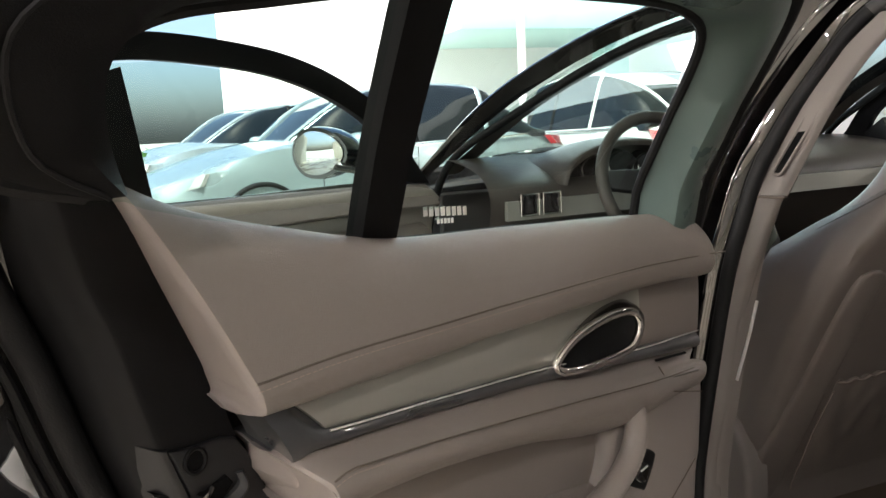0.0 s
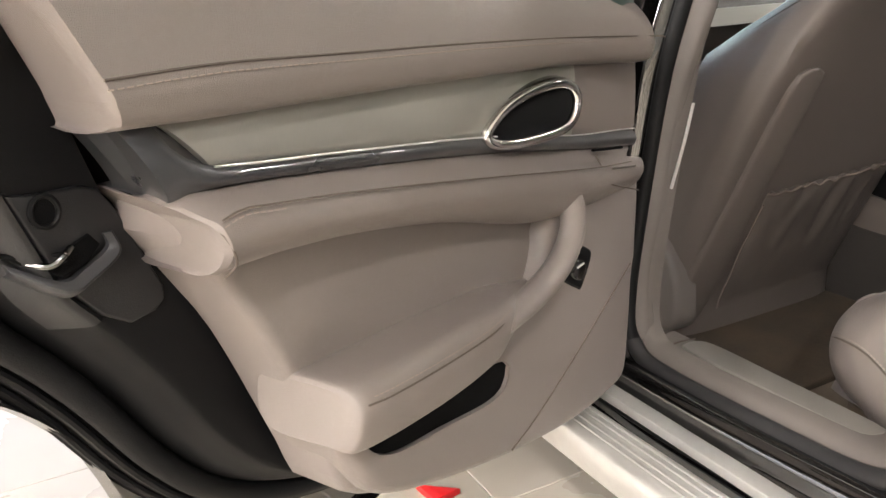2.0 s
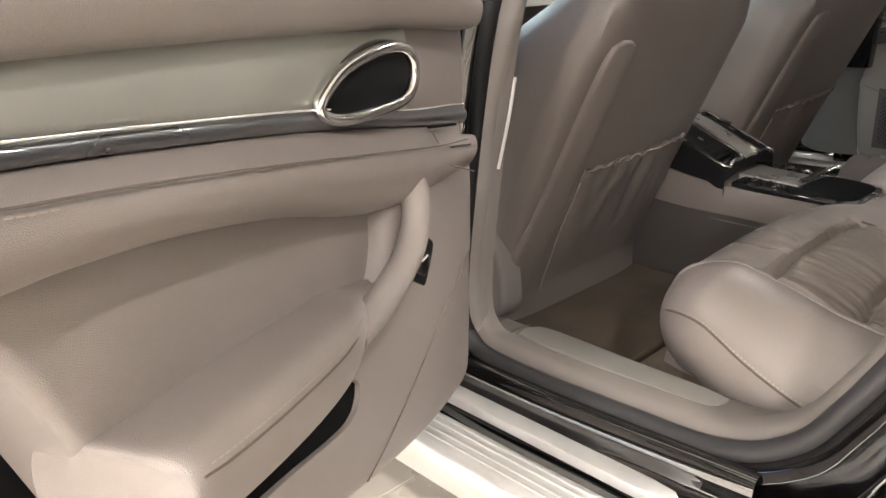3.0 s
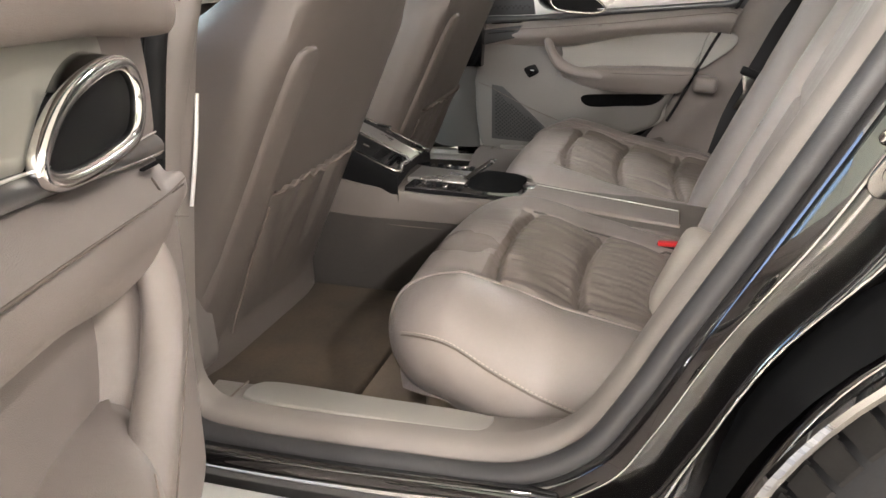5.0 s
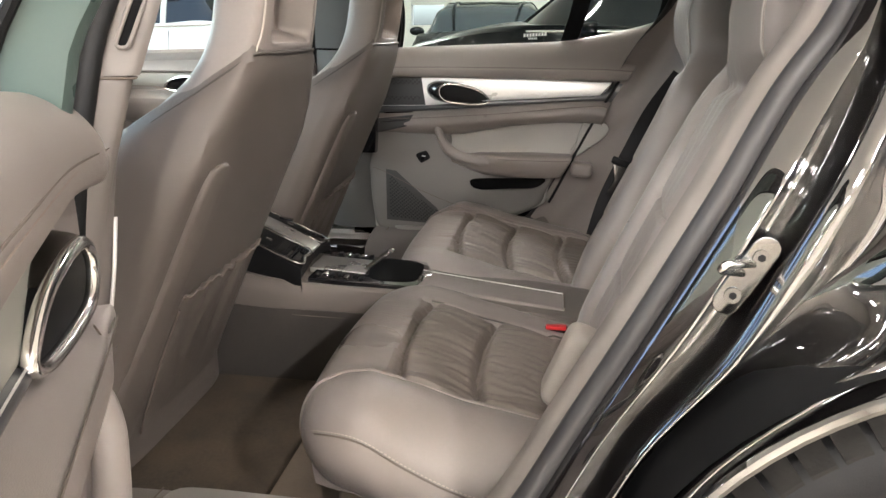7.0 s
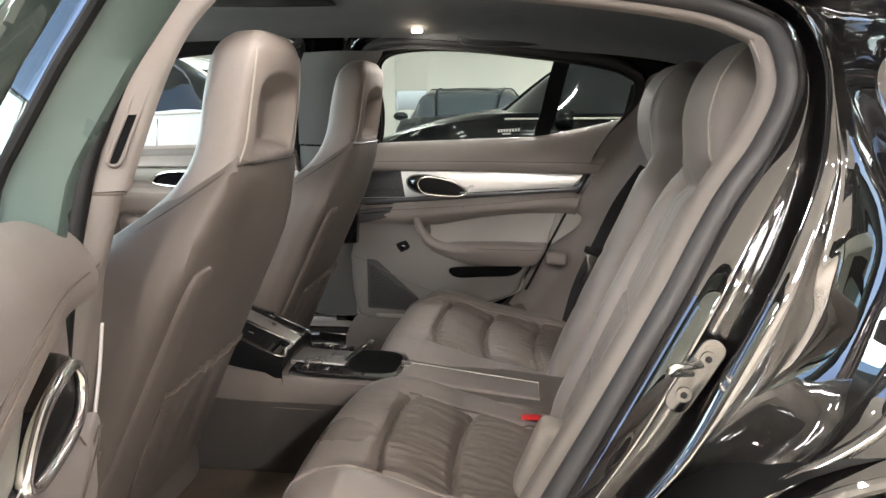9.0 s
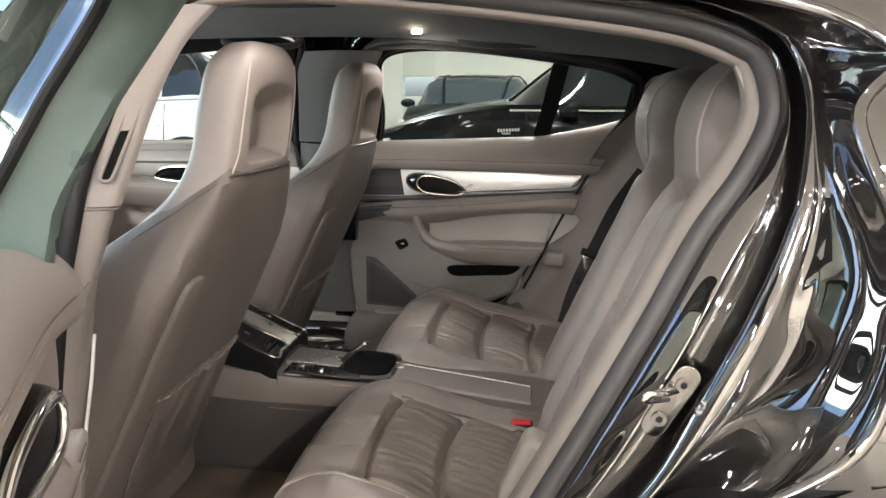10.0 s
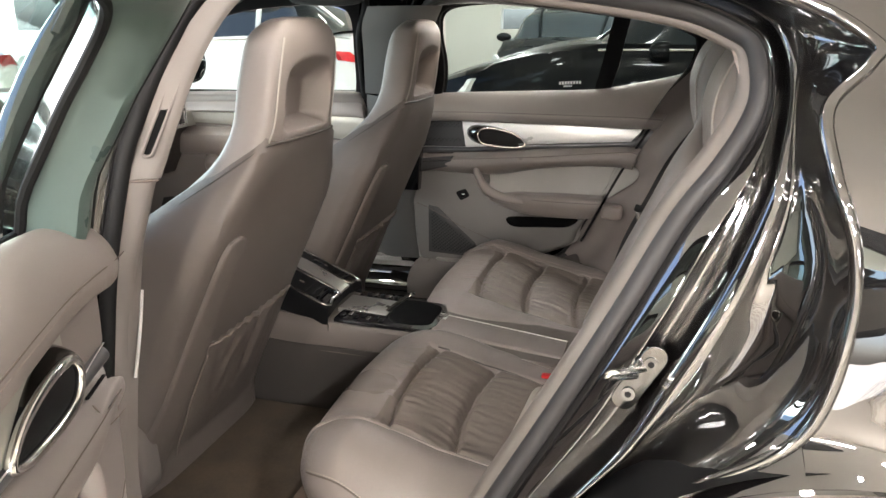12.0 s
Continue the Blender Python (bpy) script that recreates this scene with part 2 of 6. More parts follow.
def cyl(a, b, r, n=20, r2=None):
    a, b = Vector(a), Vector(b)
    bm = bmesh.new()
    bmesh.ops.create_cone(bm, cap_ends=True, segments=n, radius1=r, radius2=r if r2 is None else r2, depth=(b - a).length)
    m = (b - a).to_track_quat("Z", "Y").to_matrix().to_4x4()
    m.translation = (a + b) / 2
    bmesh.ops.transform(bm, matrix=m, verts=bm.verts)
    return bm


def join(*bms):
    out = bmesh.new()
    for b in bms:
        me = bpy.data.meshes.new("tmp")
        b.to_mesh(me)
        b.free()
        out.from_mesh(me)
        bpy.data.meshes.remove(me)
    return out


def shifted(bm, v):
    bmesh.ops.translate(bm, vec=v, verts=bm.verts)
    return bm


def part(name, bm, material, parent=None, label="", flat=False):
    """Links a bmesh as one mesh object under a thing or a part."""
    me = bpy.data.meshes.new(name)
    bm.normal_update()
    bm.to_mesh(me)
    bm.free()
    me.materials.append(material)
    if not flat:
        for f in me.polygons:
            f.use_smooth = True
        me.set_sharp_from_angle(angle=radians(38))
    ob = new(name, me)
    if parent is not None:
        ob.parent = parent
    if label:
        tagged(ob, label)
    return ob


def thing(name, label, category, group="", m=None):
    ob = new(name)
    ob.empty_display_size = 0.1
    if m is not None:
        ob.matrix_basis = m
    return tagged(ob, label, category, group)


def dashes(path, length=0.0034, gap=0.0022, r=0.0005):
    """A stitched thread along a path."""
    p = np.array(path)
    seg = np.r_[0, np.cumsum(np.linalg.norm(np.diff(p, axis=0), axis=1))]
    out = bmesh.new()
    s = 0.0
    while s + length < seg[-1]:
        a, b = [np.array([np.interp(k, seg, p[:, i]) for i in range(3)]) for k in (s, s + length)]
        t = (b - a) / (np.linalg.norm(b - a) + 1e-9)
        n1 = np.cross(t, (0.31, 0.2, 0.93))
        n1 = n1 / np.linalg.norm(n1) * r
        n2 = np.cross(t, n1)
        va = [out.verts.new(a + k) for k in (n1, n2, -n1, -n2)]
        vb = [out.verts.new(b + k) for k in (n1, n2, -n1, -n2)]
        for i in range(4):
            out.faces.new((va[i], va[(i + 1) % 4], vb[(i + 1) % 4], vb[i]))
        s += length + gap
    return out


# ---- the car: shared shape of its side ----
MID = 0.955  # the car's middle plane; it faces -x, its open side looks to -y


def side(z, push=0.0):
    """Depth of the door openings at height z, with tumblehome above the belt line."""
    return float(np.interp(z, (0.0, 0.38, 0.6, 0.86, 1.0, 1.1, 1.27, 1.36, 1.6), (0.06, 0.11, 0.14, 0.17, 0.205, 0.265, 0.385, 0.5, 0.9))) + push


def across(y):
    return 2 * MID - y


def keyed(pts, per=6, closed=True):
    """Points along a curve, the same number between each two keys, so that several curves run side by side."""
    p = np.array(pts, float)
    n = len(p)
    out = []
    for i in range(n if closed else n - 1):
        if closed:
            a, b, c, d = p[i - 1], p[i], p[(i + 1) % n], p[(i + 2) % n]
        else:
            a, b, c, d = p[max(i - 1, 0)], p[i], p[i + 1], p[min(i + 2, n - 1)]
        for s in np.linspace(0, 1, per, endpoint=False):
            out.append(0.5 * (2 * b + (c - a) * s + (2 * a - 5 * b + 4 * c - d) * s**2 + (3 * b - a - 3 * c + d) * s**3))
    if not closed:
        out.append(p[-1])
    return np.array(out)


def on_side(curve, push, far=False):
    pts = [(x, side(z) + push, z) for x, z in curve]
    return np.array([(x, across(y), z) for x, y, z in pts] if far else pts)


# outline of the rear door's opening (length, height), from the foot of the B-pillar along the sill and round
SEAL = [(.205, .49), (.235, .405), (.314, .387), (.508, .39), (.644, .399), (.72, .437), (.765, .498), (.812, .584), (.884, .713),
        (.948, .833), (1.009, .95), (1.061, 1.024), (1.088, 1.074), (1.092, 1.11), (1.085, 1.145), (1.064, 1.163), (.997, 1.19),
        (.853, 1.215), (.615, 1.243), (.42, 1.253), (.31, 1.228), (.268, 1.12), (.24, .95), (.215, .72)]
RIDGE = [(.165, .49), (.19, .37), (.31, .352), (.51, .352), (.665, .358), (.775, .41), (.82, .475), (.88, .585), (.962, .69),
         (1.02, .80), (1.07, .906), (1.10, .99), (1.113, 1.05), (1.118, 1.10), (1.112, 1.145), (1.085, 1.18), (1.0, 1.215),
         (.853, 1.242), (.615, 1.268), (.42, 1.278), (.28, 1.26), (.225, 1.13), (.195, .95), (.175, .72)]
OUTER = [(.125, .49), (.125, .36), (.30, .335), (.51, .335), (.70, .337), (.84, .38), (.865, .48), (.93, .60), (1.03, .69),
         (1.139, .769), (1.172, .88), (1.172, .955), (1.15, 1.03), (1.143, 1.089), (1.182, 1.131), (1.185, 1.154), (1.10, 1.2),
         (.88, 1.245), (.615, 1.283), (.40, 1.30), (.22, 1.30), (.17, 1.13), (.14, .95), (.125, .72)]
seal_c, ridge_c, outer_c = keyed(SEAL), keyed(RIDGE), keyed(OUTER)
WHEEL = (1.2305, 0.355)


def closed_rows(rows):
    return np.stack([np.vstack([r, r[:1]]) for r in rows])


def opening(car, far):
    """One side's rear door opening: seal, painted jamb and inner trim."""
    valley = ridge_c + (outer_c - ridge_c) * 0.5
    lip = ridge_c + (outer_c - ridge_c) * 0.9
    between = lambda p, q, k: p + (q - p) * k
    sgn = -1 if far else 1

    def deep(curve, low, high):
        """The channel is deep beside the sill and shallow beside the window."""
        base = on_side(curve, 0.0, far)
        base[:, 1] += sgn * np.interp(base[:, 2], (.74, .92), (low, high))
        return base

    rows = [on_side(seal_c, 0.03, far), on_side(between(seal_c, ridge_c, .15), 0.018, far), on_side(between(seal_c, ridge_c, .28), 0.006, far), on_side(between(seal_c, ridge_c, .46), -0.004, far), on_side(between(seal_c, ridge_c, .53), -0.004, far),
            on_side(between(seal_c, ridge_c, .58), 0.006, far), on_side(between(seal_c, ridge_c, .66), 0.026, far), on_side(between(seal_c, ridge_c, .82), 0.028, far), on_side(between(seal_c, ridge_c, .91), 0.004, far),
            on_side(ridge_c, -0.026, far), on_side(between(ridge_c, outer_c, .14), -0.033, far), on_side(between(ridge_c, outer_c, .27), -0.022, far),
            deep(between(ridge_c, outer_c, .38), 0.0, -.027), deep(valley, 0.004, -.034), deep(between(ridge_c, outer_c, .72), -0.03, -.055), on_side(lip, -0.088, far), on_side(outer_c, -0.105, far)]
    ctrl = closed_rows(rows)
    fine = np.stack([keyed(ctrl[:, i], 3, False) for i in range(ctrl.shape[1])], 1)
    part("door_jamb", grid_bm(fine), PAINT, car, "glossy black painted door jamb")
    part("door_seal", tube(on_side(seal_c[4:121], 0.022, far), 0.0135, 12, False, 0.9), RUBBER, car, "soft grey rubber door seal")
    # the same seal goes on here, coloured black for the shade at the pillar
    part("front_door_seal", tube(on_side(np.vstack([seal_c[120:], seal_c[:6]]), 0.022, far), 0.0135, 12, False, 0.9), RUBBER_BLACK, car, "front length of the rubber seal, blackened for the pillar's shade")
    part("wing_edge", tube(on_side(outer_c[36:126], -0.103, far), 0.0075, 10), PAINT, car, "rolled edge of the black wing")
    inner1, inner2 = offset(seal_c, 0.010), offset(seal_c, 0.021)
    g = closed_rows([on_side(seal_c, 0.03, far), on_side(inner1, 0.033, far), on_side(inner2, 0.043, far), on_side(offset(seal_c, 0.024), 0.065, far)])
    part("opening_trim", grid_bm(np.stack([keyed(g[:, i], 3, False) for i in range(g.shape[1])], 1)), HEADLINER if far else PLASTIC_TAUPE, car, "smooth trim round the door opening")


# ---- car body ----
SCUFF = mat("scuff_metal", (0.30, 0.285, 0.262), 0.38, metal=0.5, var=0.05, bump=0.1, grain_scale=900)
# far pillar trim: the taupe plastic darkened for the front seat's shade
PILLAR_SHADED = mat("pillar_shaded", (0.095, 0.094, 0.09), 0.7, var=0.08, bump=0.3, grain_scale=1200)
car = thing("saloon_car", "gleaming black luxury saloon with taupe leather cabin, doors open", "car")
opening(car, False)
opening(car, True)

for far in (False, True):
    f = (lambda p: np.array([(x, across(y), z) for x, y, z in p])) if far else (lambda p: np.array(p))
    # rear wing above the wheel
    cx, cz = WHEEL
    arc = lambda r, a0, a1, n, y: [(cx + r * math.cos(radians(a)), y, cz + r * math.sin(radians(a))) for a in np.linspace(a0, a1, n)]
    edge = lambda i: (OUTER[i][0], side(OUTER[i][1], -0.105), OUTER[i][1])
    rows = [arc(0.384, 103, 2, 9, 0.012), [edge(9), (1.25, .03, .79), (1.45, .0, .77), (1.65, .0, .6), (1.72, .02, .36)],
            [edge(10), (1.3, .025, .88), (1.55, -.005, .84), (1.85, .01, .66), (2.0, .04, .36)],
            [edge(11), (1.3, .045, .955), (1.6, .015, .92), (1.95, .03, .78), (2.25, .08, .45)],
            [edge(12), (1.3, .075, 1.02), (1.6, .05, .97), (2.0, .07, .87), (2.35, .14, .7)],
            [edge(13), (1.3, .115, 1.075), (1.6, .10, 1.01), (2.0, .12, .92), (2.4, .2, .82)],
            [edge(14), (1.3, .16, 1.12), (1.6, .17, 1.045), (2.0, .2, .96), (2.42, .28, .88)],
            [edge(15), (1.3, .205, 1.15), (1.6, .26, 1.08), (2.0, .31, .99), (2.44, .38, .92)]]
    part("rear_wing", grid_bm(loft([f(r) for r in rows], 40, 40)), PAINT, car, "glossy black rear wing")
    lipo = [np.array([cx + .384 * math.cos(radians(a)), .012, cz + .384 * math.sin(radians(a))]) for a in np.linspace(180, 103, 31)]
    low = on_side(outer_c[30:55], -0.105)
    low = spline(low, 31)
    part("arch_lip", grid_bm(loft([f(low), f(np.array(lipo)), f(np.array(lipo) + (0, .05, 0))], 31, 9)), PAINT, car)
    part("arch_edge", tube(f(arc(0.384, 182, 0, 40, 0.016)), 0.007, 8), PAINT, car)
    wl = [f(arc(0.40, 200, -20, 24, y)) for y in (0.03, 0.10, 0.18)]
    part("wheel_housing", grid_bm(loft(wl, 40, 10)), PLASTIC_BLACK, car)
    # sill below and forward of the opening
    sill = [[(-1.3, .02, .335), (.125, .005, .335), (.5, .005, .335), (.845, .012, .375)], [(-1.3, .0, .25), (.125, .0, .26), (.5, .0, .26), (.86, .012, .30)],
            [(-1.3, .05, .2), (.125, .05, .2), (.5, .05, .2), (.88, .06, .24)], [(-1.3, .2, .17), (.125, .2, .17), (.5, .2, .17), (.9, .2, .2)]]
    part("side_skirt", grid_bm(loft([f(r) for r in sill], 40, 14)), PAINT, car)
    # B-pillar trim with a slotted vent above and a panel below
    pt = lambda x, z, d: (x, side(z, d), z)
    uz, lz = ((1.225, .326), (1.17, .292), (1.09, .273), (.96, .250)), ((.955, .247), (.79, .232), (.65, .220), (.5, .213), (.40, .236))
    upper = ((0, .025), (.030, .036), (.038, .046), (.034, .056), (-.02, .085), (-.10, .09), (-.19, .05))
    lower = ((0, .025), (.028, .036), (.034, .046), (.028, .056), (-.02, .085), (-.12, .09), (-.19, .03))
    up = [[pt(x + dx, z, d) for z, x in uz] for dx, d in upper]
    lo = [[pt(x + dx * (float(np.interp(z, (.79, .955), (.35, 1))) if dx > 0 else 1), z, d) for z, x in lz] for dx, d in lower]
    slot = lambda z: float(np.interp(z, (.99, 1.11), (.2745, .2960)))
    loop = [(slot(z) + dx, side(z, .0352 + dx * .35), z) for dx, z in ((-.0075, 1.0), (-.0075, 1.05), (-.0075, 1.098), (-.004, 1.106), (.004, 1.106), (.0075, 1.098), (.0075, 1.05), (.0075, 1.0), (.004, .992), (-.004, .992))]
    part("pillar_vent", tube(f(spline(loop, 60, True)), .0026, 8, True), PLASTIC_TAUPE, car, "slim vent frame on the pillar")
    slit = [[(slot(z) + dx, side(z, .0345 + dx * .35), z) for z in (.994, 1.05, 1.104)] for dx in (-.0052, .0, .0052)]
    part("vent_slot", grid_bm(loft([f(r) for r in slit], 16, 5)), POCKET_BLACK, car, "black slot of the vent")
    part("pillar_trim_upper", grid_bm(loft([f(r) for r in up], 16, 16)), PILLAR_SHADED if far else PLASTIC_TAUPE, car)
    part("pillar_trim_lower", grid_bm(loft([f(r) for r in lo], 20, 16)), PILLAR_SHADED if far else PLASTIC_TAUPE, car)
    part("pillar_gap", tube(f(np.array([(x, side(.957, d), .957) for x, d in ((.249, .025), (.278, .036), (.286, .046), (.281, .057), (.23, .085))])), 0.002, 6), SEAM, car)
    # painted outer B-pillar
    bp = [[(.165, side(.49, -.02), .49), (.175, side(.72, -.02), .72), (.195, side(.95, -.02), .95), (.225, side(1.13, -.02), 1.13), (.28, side(1.26, -.02), 1.26)],
          [(.125, side(.49, -.06), .49), (.125, side(.72, -.06), .72), (.14, side(.95, -.06), .95), (.17, side(1.13, -.06), 1.13), (.22, side(1.28, -.06), 1.28)],
          [(.06, side(.49, -.06), .49), (.06, side(.72, -.06), .72), (.075, side(.95, -.06), .95), (.10, side(1.13, -.06), 1.13), (.15, side(1.28, -.06), 1.28)],
          [(.03, side(.49, .03), .49), (.03, side(.72, .03), .72), (.045, side(.95, .03), .95), (.07, side(1.13, .03), 1.13), (.12, side(1.27, .03), 1.27)]]
    part("pillar_skin", grid_bm(loft([f(r) for r in bp], 24, 14)), PAINT, car)
    part("front_seal", tube(f(spline([(.035, side(.42, .02), .42), (.03, side(.72, .02), .72), (.045, side(.95, .02), .95), (.07, side(1.13, .02), 1.13), (.12, side(1.26, .02), 1.26),
                                       (-.05, side(1.28, .03), 1.285), (-.4, side(1.24, .03), 1.235), (-.75, side(1.1, .02), 1.10), (-1.0, side(.95, .0), .96), (-1.05, .13, .7), (-1.0, .13, .45)], 90)), 0.012, 10), RUBBER_BLACK, car)
    # A-pillar and the screen's edge
    ap = [[(-1.12, .17, .93), (-.75, side(1.12, .0), 1.13), (-.4, side(1.24, .0), 1.25), (-.05, side(1.29, .0), 1.30), (.22, side(1.30, -.02), 1.30)],
          [(-1.14, .15, .95), (-.77, side(1.12, -.06), 1.15), (-.41, side(1.24, -.06), 1.275), (-.05, side(1.3, -.06), 1.33), (.22, side(1.31, -.06), 1.335)],
          [(-1.16, .22, .96), (-.80, side(1.12, .02), 1.165), (-.43, side(1.24, .04), 1.29), (-.07, side(1.3, .04), 1.35), (.22, side(1.31, .04), 1.36)]]
    part("a_pillar", grid_bm(loft([f(r) for r in ap], 30, 12)), PAINT, car)
    ai = [[(-1.08, .19, .93), (-.73, side(1.12, .03), 1.12), (-.38, side(1.23, .03), 1.235), (-.05, side(1.27, .03), 1.275), (.13, side(1.27, .03), 1.27)],
          [(-1.06, .26, .94), (-.72, side(1.12, .09), 1.13), (-.37, side(1.23, .09), 1.24), (-.05, side(1.26, .09), 1.275), (.13, side(1.26, .09), 1.265)]]
    part("a_pillar_trim", grid_bm(loft([f(r) for r in ai], 30, 4)), LEATHER_DARK, car)
    # inner quarter trim between the opening and the backrest
    bx, by = (-.042, .032) if far else (0.0, .045)
    q = [[(.757 + bx, side(.45, by), .44), (.83 + bx, side(.6, by), .58), (.90 + bx, side(.75, by), .72), (.965 + bx, side(.86, by), .84), (1.03 + bx, side(1.0, by), .96), (1.075 - bx * .2, side(1.08, by), 1.07), (1.06 - bx, side(1.14, by), 1.14)],
         [(.80, side(.45, .07), .40), (.88, side(.6, .06), .52), (.96, side(.75, .06), .70), (1.03, side(.86, .06), .83), (1.10, side(1.0, .06), .96), (1.14, side(1.08, .06), 1.07), (1.13, side(1.14, .07), 1.16)],
         [(.90, .42, .36), (.98, .42, .44), (1.06, .42, .67), (1.13, .42, .83), (1.18, .43, .96), (1.22, .45, 1.07), (1.23, .47, 1.16)]]
    part("quarter_trim", grid_bm(loft([f(r) for r in q], 30, 20)), LEATHER, car, "taupe quarter trim beside the backrest")
    # sill trim with the scuff plate
    st = [[(.25, .155, .395), (.45, .155, .40), (.65, .16, .408), (.735, .165, .44)], [(.24, .175, .408), (.45, .175, .412), (.65, .18, .418), (.76, .19, .45)],
          [(.22, .235, .40), (.45, .235, .402), (.65, .24, .405), (.78, .26, .43)], [(.2, .262, .35), (.45, .262, .35), (.65, .268, .35), (.8, .29, .36)], [(.2, .27, .28), (.45, .27, .28), (.65, .275, .28), (.8, .3, .28)]]
    part("sill_trim", grid_bm(loft([f(r) for r in st], 40, 24)), PLASTIC_TAUPE, car)
    sp = slab([(.30, .182), (.45, .179), (.592, .184), (.605, .20), (.598, .222), (.45, .226), (.31, .228), (.285, .205)], lambda a, b, d: f([(a, b, d)])[0], .404, .4145, .003, smooth=48)
    part("scuff_plate", sp, SCUFF, car, "pale metal scuff plate")
    part("sill_joint", tube(f(spline([(.262, .152, .398), (.27, .18, .4105), (.265, .235, .4035)], 12)), 0.0015, 6), SEAM, car)
    # outer sill ledge with a metal plate and a strip that imitates a reflection
    ledge = [[(.12, .125, .386), (.4, .125, .386), (.70, .13, .396)], [(.12, .105, .392), (.4, .105, .392), (.70, .112, .402)], [(.12, .092, .386), (.4, .093, .386), (.70, .10, .398)],
             [(.12, .088, .374), (.4, .088, .374), (.70, .094, .384)], [(.12, .085, .35), (.4, .085, .35), (.70, .09, .36)], [(.12, .05, .340), (.4, .05, .340), (.70, .06, .345)]]
    part("sill_ledge", grid_bm(loft([f(r) for r in ledge], 20, 20)), PAINT, car)
    part("sill_plate", slab([(-.6, .052), (.59, .052), (.620, .056), (.632, .066), (.62, .078), (.59, .081), (-.6, .081)], lambda a, b, d: f([(a, b, d)])[0], .344, .359, .002), ALU_BRIGHT, car, "bright metal sill plate")
    # ribbed bright strip added for the yard mirrored in the skirt's black paint
    sk2 = [[(-.9, .026, .343), (.2, .026, .343), (.60, .028, .345)], [(-.9, .018, .347), (.2, .018, .347), (.60, .020, .349)], [(-.9, -.002, .344), (.2, -.002, .344), (.60, .0, .346)], [(-.9, -.024, .338), (.2, -.024, .338), (.60, -.021, .34)], [(-.9, -.033, .326), (.2, -.033, .326), (.60, -.03, .328)], [(-.9, -.035, .30), (.2, -.035, .30), (.60, -.032, .302)]]
    part("skirt_step", grid_bm(loft([f(r) for r in sk2], 20, 10), skirt=(0, .01 if not far else -.01, -.03)), ALU_BRIGHT, car, "bright strip in place of the yard's reflection in the glossy skirt")
    for yr, zr in ((.014, .3475), (.004, .3462), (-.008, .3435), (-.018, .3410)):
        part("step_rib", tube(f([(-.9, yr, zr), (.2, yr, zr), (.60, yr + .002, zr + .002)]), .0018, 6), ALU_BRIGHT, car)

# roof, headliner, glass
rx = (-.3, .22, .615, .88, 1.10, 1.2, 1.6, 2.0, 2.44)
rz = (1.305, 1.315, 1.285, 1.246, 1.2, 1.156, 1.08, .99, .92)
ry = (.39, .41, .335, .28, .255, .215, .26, .31, .38)
rt = (1.37, 1.405, 1.41, 1.40, 1.38, 1.365, 1.26, 1.12, 1.0)
roof_rows = [[(x, y, z), (x, y + .10, z + (t - z) * .6), (x, y + .28, z + (t - z) * .93), (x, MID, t), (x, across(y + .28), z + (t - z) * .93), (x, across(y + .10), z + (t - z) * .6), (x, across(y), z)]
             for x, z, y, t in zip(rx, rz, ry, rt)]
part("roof", grid_bm(loft(roof_rows, 40, 40)), PAINT, car, "glossy black roof")
hx = (-.32, .1, .45, .8, 1.1, 1.35)
hz = (1.255, 1.262, 1.256, 1.222, 1.19, 1.13)
ht = (1.30, 1.325, 1.325, 1.31, 1.28, 1.2)
head_rows = [[(x, .435, z), (x, .52, z + .025), (x, .7, t), (x, MID, t + .005), (x, across(.7), t), (x, across(.52), z + .025), (x, across(.435), z)] for x, z, t in zip(hx, hz, ht)]
part("headliner", grid_bm(loft(head_rows, 30, 24)), HEADLINER, car, "dark grey woven headliner")
ws = [[(-1.2, .2, .96), (-1.32, MID, .98), (-1.2, across(.2), .96)], [(-.42, .40, 1.27), (-.5, MID, 1.32), (-.42, across(.40), 1.27)], [(-.28, .44, 1.30), (-.35, MID, 1.37), (-.28, across(.44), 1.30)]]
screen = part("windscreen", grid_bm(loft(ws, 20, 12)), GLASS, car)
screen.visible_shadow = False
bw = [[(1.32, .42, 1.19), (1.3, MID, 1.23), (1.32, across(.42), 1.19)], [(1.5, .42, 1.02), (1.5, MID, 1.03), (1.5, across(.42), 1.02)]]
part("parcel_shelf", grid_bm(loft(bw, 12, 6)), HEADLINER, car)

# floor pan, tunnel and bulkhead
fl = [[(-1.1, .26, .27), (-.2, .26, .27), (.75, .26, .28)], [(-1.1, .6, .26), (-.2, .6, .26), (.75, .6, .27)], [(-1.1, 1.31, .26), (-.2, 1.31, .26), (.75, 1.31, .27)], [(-1.1, across(.26), .27), (-.2, across(.26), .27), (.75, across(.26), .28)]]
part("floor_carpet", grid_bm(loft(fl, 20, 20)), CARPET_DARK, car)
part("footwell_carpet", slab([(.28, .285), (.54, .285), (.54, .82), (.28, .82)], lambda a, b, d: (a, b, d), .26, .287, .006), CARPET_BEIGE, car, "beige carpet in front of the rear seat")
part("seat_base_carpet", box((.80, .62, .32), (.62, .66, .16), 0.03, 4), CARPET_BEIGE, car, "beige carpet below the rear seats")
# far twin of the beige base, coloured dark for the shade on that side
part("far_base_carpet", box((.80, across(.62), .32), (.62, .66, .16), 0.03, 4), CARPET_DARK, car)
part("bulkhead", box((1.28, MID, .62), (.06, 1.30, 1.05), 0.02), HEADLINER, car)
part("firewall", box((-1.12, MID, .55), (.05, 1.5, .65), 0.02), HEADLINER, car)
